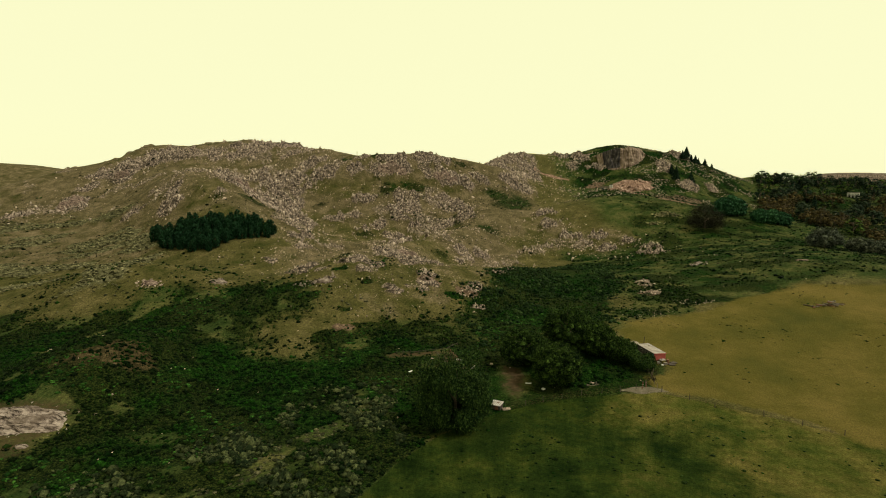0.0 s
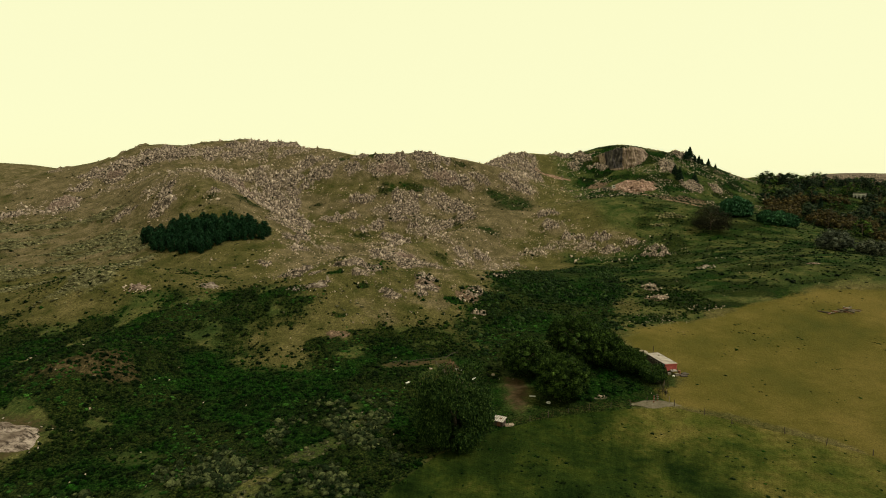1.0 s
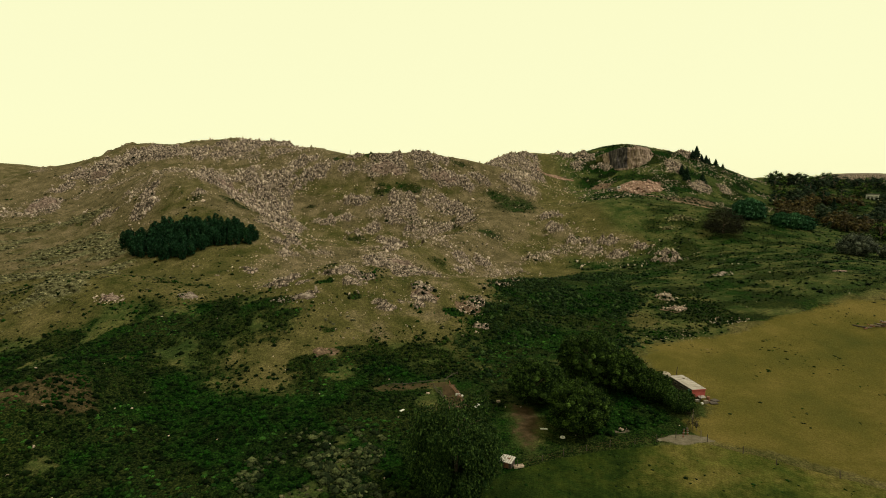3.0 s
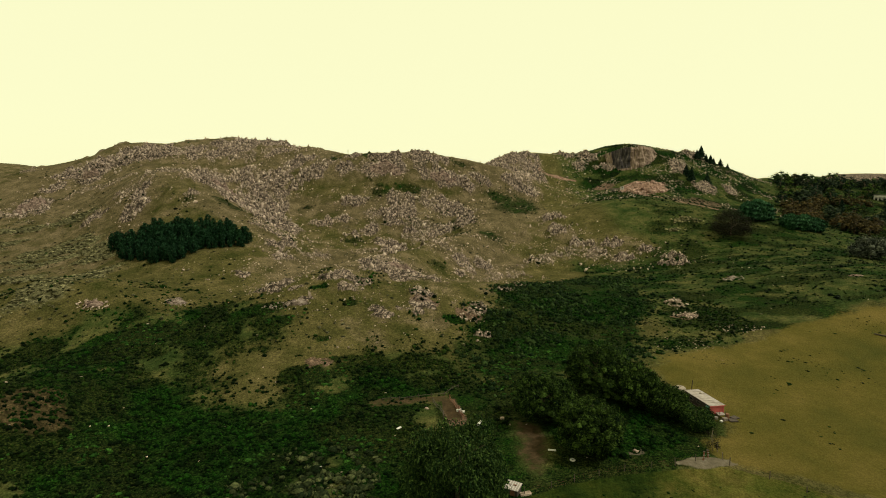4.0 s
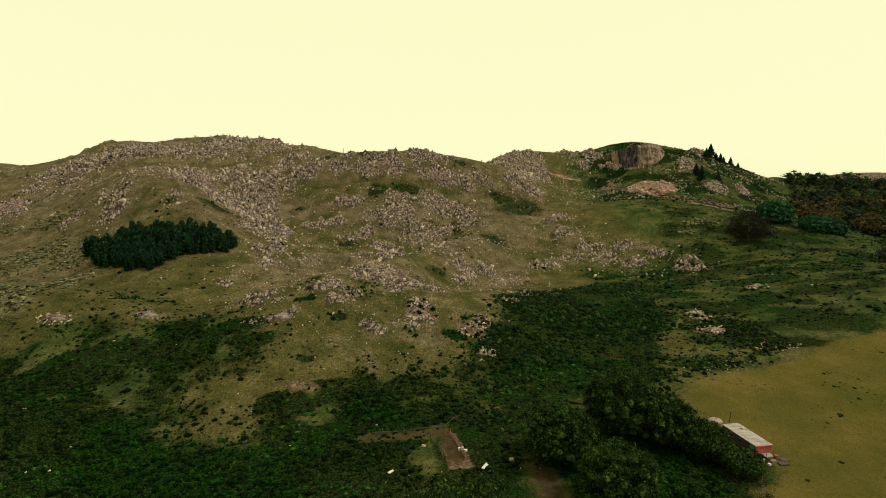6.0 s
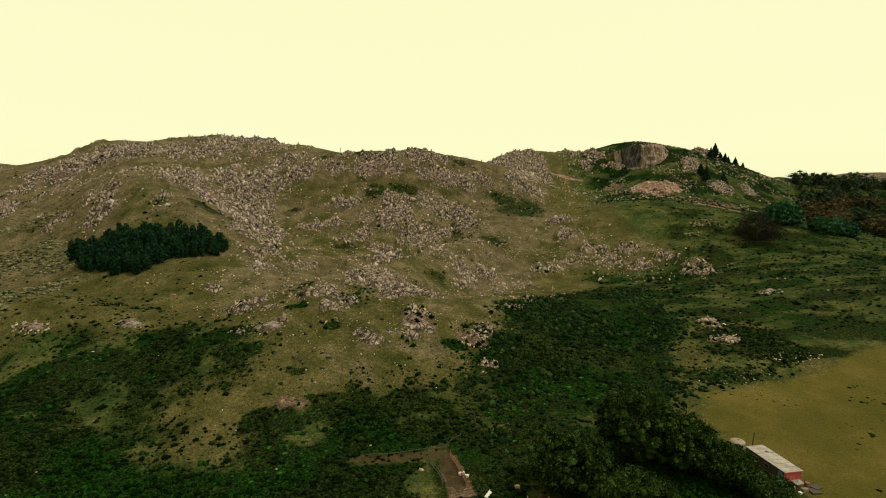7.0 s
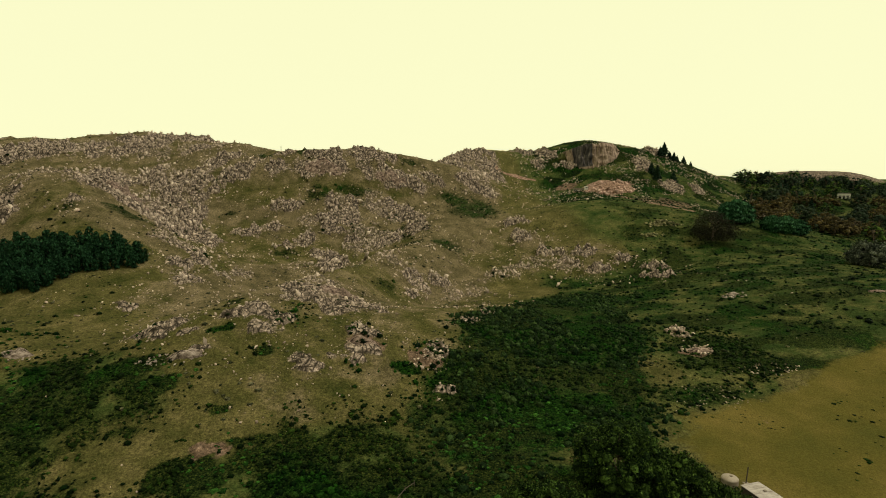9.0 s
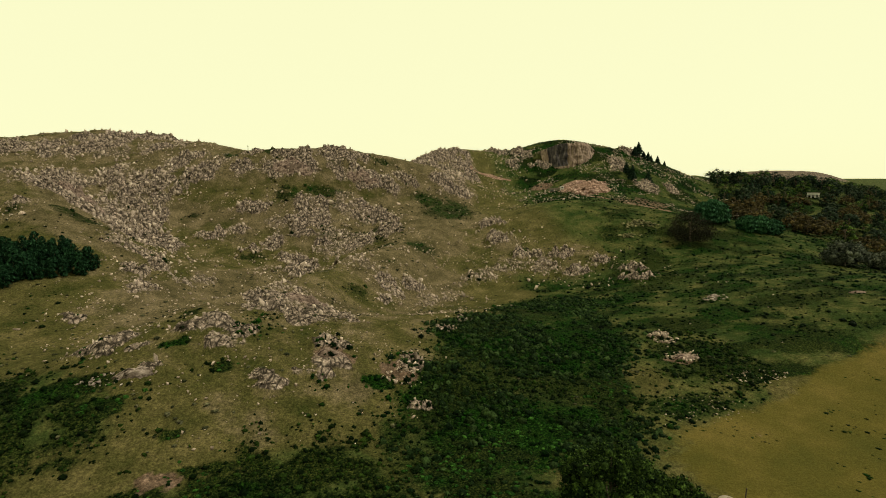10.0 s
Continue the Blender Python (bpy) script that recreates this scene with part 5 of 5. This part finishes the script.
def trailer():
    t = turned("trailer", 45.3, 114.25, 9.8, "old dark trailer with pale roof and faded red end", "trailer", lift=-0.28)
    L, W, H = 6.85, 2.6, 1.8
    part("chassis", box(W - 0.3, L - 0.2, 0.14, 0, 0, 0.30), RUST, t, bevel=0.02)
    part("floor", box(W - 0.02, L - 0.02, 0.08, 0, 0, 0.44), OLD_WOOD, t)
    for s in (-1, 1):
        part("side_wall", box(0.06, L - 0.12, H - 0.5, s * (W / 2 - 0.03), 0, 0.52), DARK_WALL, t, bevel=0.01)
        for k in range(7):
            part("wall_batten", box(0.04, 0.06, H - 0.54, s * (W / 2 + 0.02), -3.3 + k * 1.1, 0.54), DARK_WALL, t)
        for y in (-1.0, 0.9):
            wheel(t, s * (W / 2 - 0.18), y, 0.32, 0.34, 0.2)
    part("red_end_wall", box(W, 0.06, H - 0.46, 0, -L / 2 + 0.03, 0.50), RED_PAINT, t, "faded red painted end wall", bevel=0.01)
    part("end_wall", box(W, 0.06, H - 0.46, 0, L / 2 - 0.03, 0.50), DARK_WALL, t, bevel=0.01)
    for k in range(5):
        part("end_rib", box(0.05, 0.03, H - 0.52, -1.05 + k * 0.52, -L / 2 - 0.015, 0.53), RED_PAINT, t)
    roof = part("roof", box(W + 0.16, L + 0.2, 0.07, 0, 0, H + 0.06), PALE_ROOF, t, "weathered pale sheet roof with rust stains", bevel=0.015)
    for k in range(8):
        part("roof_seam", box(W + 0.14, 0.05, 0.03, 0, -3.25 + k * 0.93, H + 0.13), PALE_ROOF, roof)
    part("roof_vent", box(0.35, 0.3, 0.14, 0.4, 1.6, H + 0.13), OLD_WOOD, roof, bevel=0.02)
    part("roof_edge", box(W + 0.2, 0.05, 0.12, 0, -L / 2 - 0.12, H), RED_PAINT, roof)
    door = part("door", box(0.04, 0.75, 1.15, -W / 2 - 0.03, -2.75, 0.52), TEAL_PAINT, t, "faded teal side door", bevel=0.008)
    part("handle", box(0.05, 0.12, 0.04, -W / 2 - 0.06, -2.5, 1.0), STEEL, door)
    for y in (-0.4, 1.5):
        win = part("window", box(0.05, 0.9, 0.5, -W / 2 - 0.025, y, 0.98), OLD_WOOD, t)
        part("pane", box(0.02, 0.78, 0.38, -W / 2 - 0.05, y, 1.04), GLASS, win)
    awning = part("awning", box(1.25, 0.85, 0.04, 0.35, -L / 2 - 0.5, 0, Matrix.Translation((0, 0, 1.25)) @ Matrix.Rotation(radians(9), 4, "X")), PALE_ROOF, t, "small faded awning board over the end")
    for x in (-0.2, 0.9):
        part("strut", rod(1.2, 0.03, 6, Matrix.Translation((x, -L / 2 - 0.85, 0.0))), DARK_WOOD, awning)
    part("hitch", box(0.12, 0.9, 0.1, 0, L / 2 + 0.35, 0.34), RUST, t, bevel=0.02)
    return t


trailer()


def water_tank():
    t = turned("water_tank", 43.6, 119.9, 0, "squat beige round tank with a domed lid", "tank", lift=-0.35)
    bm = bmesh.new()
    bmesh.ops.create_cone(bm, cap_ends=True, segments=32, radius1=1.02, radius2=1.0, depth=0.9, matrix=Matrix.Translation((0, 0, 0.45)))
    part("tank", bm, BEIGE, t, bevel=0.03)
    bm = bmesh.new()
    bmesh.ops.create_uvsphere(bm, u_segments=32, v_segments=12, radius=1.04, matrix=Matrix.Translation((0, 0, 0.88)) @ Matrix.Diagonal((1, 1, 0.42, 1)))
    bmesh.ops.delete(bm, geom=[v for v in bm.verts if v.co.z < 0.87], context="VERTS")
    lid = part("lid", bm, BEIGE, t)
    part("cap", rod(0.10, 0.2, 16, Matrix.Translation((0.05, -0.1, 1.28))), OLD_WOOD, lid)
    for k in range(3):
        bm = bmesh.new()
        bmesh.ops.create_cone(bm, cap_ends=False, segments=32, radius1=1.035, radius2=1.035, depth=0.05, matrix=Matrix.Translation((0, 0, 0.2 + 0.28 * k)))
        part("band", bm, BEIGE, t)
    return t


water_tank()
pole = turned("pole", 45.6, 119.6, 0, "dark leaning pole beside the trailer", "pole", lift=-0.1)
part("shaft", rod(2.3, 0.07, 8, Matrix.Rotation(radians(4), 4, "Y")), DARK_WOOD, pole)
part("foot_plate", box(0.7, 0.5, 0.05, 0, 0, 0.1), OLD_WOOD, pole)


# loose things before the red end
def crate(x, y, turn, sx, sy, sz, mat, label, lift=0.0):
    t = turned("crate", x, y, turn, label, "crate", "clutter by the trailer", lift)
    for s in (-1, 1):
        for k in range(3):
            part("side_slat", box(sx, 0.025, sz / 3.6, 0, s * (sy / 2 - 0.013), 0.02 + k * sz / 3), mat, t)
            part("end_slat", box(0.025, sy - 0.06, sz / 3.6, s * (sx / 2 - 0.013), 0, 0.02 + k * sz / 3), mat, t)
    part("top", box(sx, sy, 0.03, 0, 0, sz), mat, t)
    return t


crate(46.6, 109.6, 12, 0.8, 0.5, 0.45, OLD_WOOD, "grey wooden box standing before the trailer's red end")
crate(45.3, 110.0, -20, 0.6, 0.4, 0.35, PALE_ROOF, "small pale box in the clutter")
crate(45.8, 109.2, 30, 0.4, 0.35, 0.22, WHITE, "small white box in the clutter")
crate(47.9, 109.6, 5, 1.3, 1.1, 0.14, DARK_WOOD, "flat dark pallet lying by the clutter")
crate(48.6, 110.4, 25, 1.2, 1.0, 0.14, DARK_WOOD, "flat dark pallet lying by the clutter")


def drum(x, y, mat, label, lean=0):
    t = turned("oil_drum", x, y, 0, label, "drum", "clutter by the trailer", 0.0)
    part("drum", rod(0.88, 0.29, 18, Matrix.Rotation(radians(lean), 4, "X")), mat, t, bevel=0.012)
    for z in (0.28, 0.58):
        part("hoop", rod(0.03, 0.30, 18, Matrix.Rotation(radians(lean), 4, "X") @ Matrix.Translation((0, 0, z))), mat, t)
    return t


drum(43.9, 110.4, TEAL_PAINT, "faded teal drum by the trailer's side")
drum(47.3, 110.2, RUST, "rusty drum by the trailer's red end")


# ---- fences ----
def fence(name, line, gap, tall, mat, label, group, rails=0, wires=3, seed=1):
    """Posts along a line, with wires or rails from post to post."""
    r = np.random.default_rng(seed)
    t = thing(name, line[0][0], line[0][1], label, "fence", group)
    base, tops = Vector(t.location), []
    for (ax, ay), (bx, by) in zip(line, line[1:]):
        n = max(1, round(math.hypot(bx - ax, by - ay) / gap))
        for k in range(n + (1 if (bx, by) == line[-1] else 0)):
            x, y = ax + (bx - ax) * k / n + r.uniform(-0.2, 0.2), ay + (by - ay) * k / n + r.uniform(-0.2, 0.2)
            h = tall * r.uniform(0.85, 1.15)
            at = Vector((x, y, ground_at(x, y) - 0.15)) - base
            lean = Euler((r.uniform(-0.09, 0.09), r.uniform(-0.09, 0.09), r.uniform(0, 3)))
            part("post", rod(h, r.uniform(0.045, 0.07), 7, Matrix.Translation(at) @ lean.to_matrix().to_4x4(), 0.85), mat, t)
            tops.append((at, h))
    for (a, ha), (b, hb) in zip(tops, tops[1:]):
        for k in range(wires):
            f = (k + 0.7) / (wires + 0.2)
            v, g = tube([a + Vector((0, 0, ha * f)), (a + b) / 2 + Vector((0, 0, (ha + hb) / 2 * f - 0.03)), b + Vector((0, 0, hb * f))], [0.004] * 3, 4)
            under("wire", block("wire", v, g, RUST), t)
        for k in range(rails):
            f = (k + 0.8) / (rails + 0.2)
            v, g = tube([a + Vector((0, 0, ha * f)), b + Vector((0, 0, hb * f))], [0.055, 0.05], 6)
            under("rail", block("rail", v, g, mat), t)
    return t


fence("wire_fence", [(41, 97.2), (48.1, 91.4), (54.6, 88), (69, 79.5), (86, 70)], 5.5, 1.25, DARK_WOOD, "thin wire fence on wooden posts between two fields", "fences", 0, 3, 61)
fence("wire_fence", [(11, 91.6), (22, 95.4), (33, 97.0), (36.4, 97.8)], 4.2, 1.2, DARK_WOOD, "overgrown wire fence along the meadow", "fences", 0, 3, 62)
fence("wire_fence", [(40.6, 98.5), (41.3, 103), (42.6, 107)], 2.4, 1.5, OLD_WOOD, "short grey fence beside the bush", "fences", 0, 2, 63)
fence("rail_fence", [(1.5, 121.2), (2.6, 117.2), (4.2, 112.8)], 1.5, 1.1, RUST, "brown rail fence of a small earth pen", "fences", 2, 0, 64)
fence("rail_fence", [(-1.2, 120.2), (0.0, 116.5), (0.6, 113.2)], 1.6, 1.1, DARK_WOOD, "dark rail fence of a small earth pen", "fences", 2, 0, 65)
fence("rail_fence", [(-11, 121.6), (-4, 122.2), (0.6, 122.6), (3.4, 126.5)], 1.9, 0.9, DARK_WOOD, "dark low fence along an earth bank", "fences", 1, 0, 66)


def gate_post(x, y, tall, lean, label):
    t = turned("gate_post", x, y, 0, label, "post", "posts of the field gap", lift=-0.1)
    part("post", rod(tall, 0.13, 9, Matrix.Rotation(radians(lean), 4, "Y"), 0.85), RUST, t)
    part("cap", box(0.3, 0.3, 0.06, tall * math.sin(radians(lean)), 0, tall * 0.99), DARK_WOOD, t)
    for z in (0.45, 0.85):
        part("hinge", box(0.34, 0.1, 0.07, z * math.sin(radians(lean)), -0.1, z), STEEL, t)
    return t


gate_post(37.6, 98.2, 1.35, 3, "stout brown gate post beside the sandy track")
gate_post(38.6, 98.9, 1.15, -5, "leaning brown gate post without its gate")
tree("bare_sapling", "thin half-bare sapling beside the gate posts", 40.2, 100.8, 3.4, 1.3, LEAF_BARE, 500, 0.09, 408, low=0.2, lobes=14, thick=0.05)


# ---- the small hut and loose boards in the yard ----
def hut():
    t = turned("hut", 9.6, 92.3, -28, "small low hut with a pale sheet roof", "hut", lift=-0.02)
    for s in (-1, 1):
        part("side_wall", box(0.07, 1.5, 0.85, s * 0.85, 0, 0), DARK_WALL, t)
        part("end_wall", box(1.62, 0.07, 0.85, 0, s * 0.72, 0), DARK_WOOD, t)
    roof = part("roof", box(2.0, 1.8, 0.05, 0, 0, 0, Matrix.Translation((0, 0, 0.93)) @ Matrix.Rotation(radians(7), 4, "X")), PALE_ROOF, t, "pale stained sheet roof")
    for k in range(6):
        part("rib", box(0.05, 1.78, 0.03, -0.85 + 0.34 * k, 0, 0.05, Matrix.Translation((0, 0, 0.93)) @ Matrix.Rotation(radians(7), 4, "X")), WHITE, roof)
    part("weight", box(0.4, 0.14, 0.12, 0.25, 0.1, 0.05, Matrix.Translation((0, 0, 0.93)) @ Matrix.Rotation(radians(7), 4, "X")), RUST, roof)
    part("door", box(0.6, 0.05, 0.7, 0.2, -0.77, 0.02), RUST, t)
    return t


hut()


def slab(name, x, y, turn, sx, sy, sz, mat, label, category, lift=0.03):
    t = turned(name, x, y, turn, label, category, lift=lift)
    bm = box(sx, sy, sz)
    bmesh.ops.subdivide_edges(bm, edges=bm.edges[:], cuts=3, use_grid_fill=True)
    for v in bm.verts:
        n = noise.noise(v.co * 3 + Vector((x, y, 0)))
        v.co += Vector((0.04 * sx * n, 0.05 * sy * n, 0.12 * sz * n))
    part("slab", bm, mat, t)
    return t


slab("flat_stone", 11.2, 91.9, 15, 1.5, 0.7, 0.22, STONE, "flat grey stone lying beside the hut", "stone", -0.05)
slab("white_board", 16.7, 101.9, -8, 1.15, 0.42, 0.06, WHITE, "white board lying in the weeds", "board")
slab("pale_plank", 6.6, 111.2, 62, 2.0, 0.5, 0.10, WHITE, "pale plank lying in the grass", "plank")
slab("white_sheet", -6.9, 111.2, 50, 1.0, 0.4, 0.08, WHITE, "crumpled white sheet lying in the scrub", "sheet")
slab("white_sheet", -17.9, 100.5, 35, 0.8, 0.3, 0.10, PALE_ROOF, "dirty white sheet caught in the scrub", "sheet")
slab("concrete_block", 3.2, 115.9, 20, 0.8, 0.4, 0.35, WHITE, "pale block at the edge of the pen", "block")
slab("concrete_block", 3.9, 115.3, -15, 0.5, 0.4, 0.3, WHITE, "small pale block at the edge of the pen", "block")
slab("concrete_block", 10.4, 112.3, 10, 0.6, 0.45, 0.3, STONE, "grey block lying by a dark tree", "block")
slab("concrete_block", 29, 100.6, 30, 1.1, 0.6, 0.3, STONE, "pale rough block beside the round tree", "block")
tyre = turned("old_tyre", 19.1, 99.0, 0, "old white-painted tyre lying in the weeds", "tyre", lift=0.08)
ring_v, ring_f = tube([(0.3 * math.cos(a), 0.3 * math.sin(a), 0) for a in np.linspace(0, 2 * math.pi, 19)], [0.11] * 19, 8)
under("ring", block("ring", ring_v, ring_f, WHITE, True), tyre)


# ---- the wood pile in the pasture ----
def wood_pile():
    t = thing("wood_pile", 101.5, 139.8, "heap of brown logs and broken boards in the pasture", "wood pile")
    r = np.random.default_rng(71)
    for k in range(26):
        x, y = r.normal(0, 2.6), r.normal(0, 0.9)
        z = ground_at(101.5 + x, 139.8 + y) - t.location.z + max(0, 0.7 - 0.25 * abs(x)) * r.random()
        m = Matrix.Translation((x, y, z + 0.12)) @ Euler((r.uniform(1.35, 1.75), 0, r.uniform(0, 6.28))).to_matrix().to_4x4()
        part("log", rod(r.uniform(0.9, 2.6), r.uniform(0.07, 0.2), 9, m, 0.8), (RUST, DARK_WOOD, OLD_WOOD)[k % 3], t)
    return t


wood_pile()


# ---- the summit pole, the far farmstead and the quarry lorry ----
for x, y, tall in ((-137, 409, 4.2), (-55, 352, 3.5)):
    mast = turned("survey_pole", x, y, 0, "thin grey pole with a crosspiece on the summit", "pole", "poles on the ridge", -0.2)
    part("shaft", rod(tall, 0.12, 8), STEEL, mast)
    part("crosspiece", box(1.0, 0.12, 0.12, 0, 0, tall * 0.8), STEEL, mast)


def farm_shed(x, y, turn, sx, sy, sz, label):
    t = turned("farm_shed", x, y, turn, label, "shed", "sheds in the wood", -0.1)
    part("back_wall", box(sx, 0.2, sz, 0, sy / 2, 0), WHITE, t)
    for s in (-1, 1):
        part("side_wall", box(0.2, sy, sz, s * sx / 2, 0, 0), WHITE, t)
    for k in range(4):
        part("pillar", box(0.7, 0.3, sz, -sx / 2 + 0.35 + k * (sx - 0.7) / 3, -sy / 2, 0), WHITE, t)
    part("lintel", box(sx, 0.32, sz * 0.35, 0, -sy / 2 - 0.02, sz * 0.66), WHITE, t)
    part("roof", box(sx + 0.6, sy + 0.8, 0.2, 0, 0, 0, Matrix.Translation((0, 0, sz + 0.05)) @ Matrix.Rotation(radians(-6), 4, "X")), PALE_ROOF, t)
    return t


farm_shed(268, 356, -42, 6.2, 4, 2.9, "white open-fronted farm shed among the trees")
farm_shed(228.5, 313, -42, 3.2, 3, 1.9, "small white shed at the edge of the wood")


def lorry():
    t = turned("lorry", 101.5, 339.5, -14, "pale flatbed lorry parked below the quarry", "lorry", lift=0.05)
    part("bed", box(5.6, 2.3, 0.35, -1.0, 0, 0.85), OLD_WOOD, t, bevel=0.03)
    for s in (-1, 1):
        part("side_board", box(5.5, 0.08, 0.5, -1.0, s * 1.12, 1.2), OLD_WOOD, t)
    cab = part("cab", box(1.9, 2.2, 1.9, 2.9, 0, 0.6), WHITE, t, "white cab", bevel=0.15)
    part("windscreen", box(0.05, 1.8, 0.7, 3.86, 0, 1.6), GLASS, cab)
    for s in (-1, 1):
        part("side_window", box(0.9, 0.05, 0.6, 3.0, s * 1.1, 1.65), GLASS, cab)
        for x in (-2.8, -1.6, 2.8):
            tyre_turn = Matrix.Translation((x, s * 1.0 - 0.15, 0.5)) @ Matrix.Rotation(radians(-90), 4, "X")
            w = part("wheel", rod(0.3, 0.5, 16, tyre_turn), RUBBER, t, bevel=0.03)
            part("rim", rod(0.34, 0.25, 12, Matrix.Translation((x, s * 1.0 - 0.17, 0.5)) @ Matrix.Rotation(radians(-90), 4, "X")), STEEL, w)
    return t


lorry()
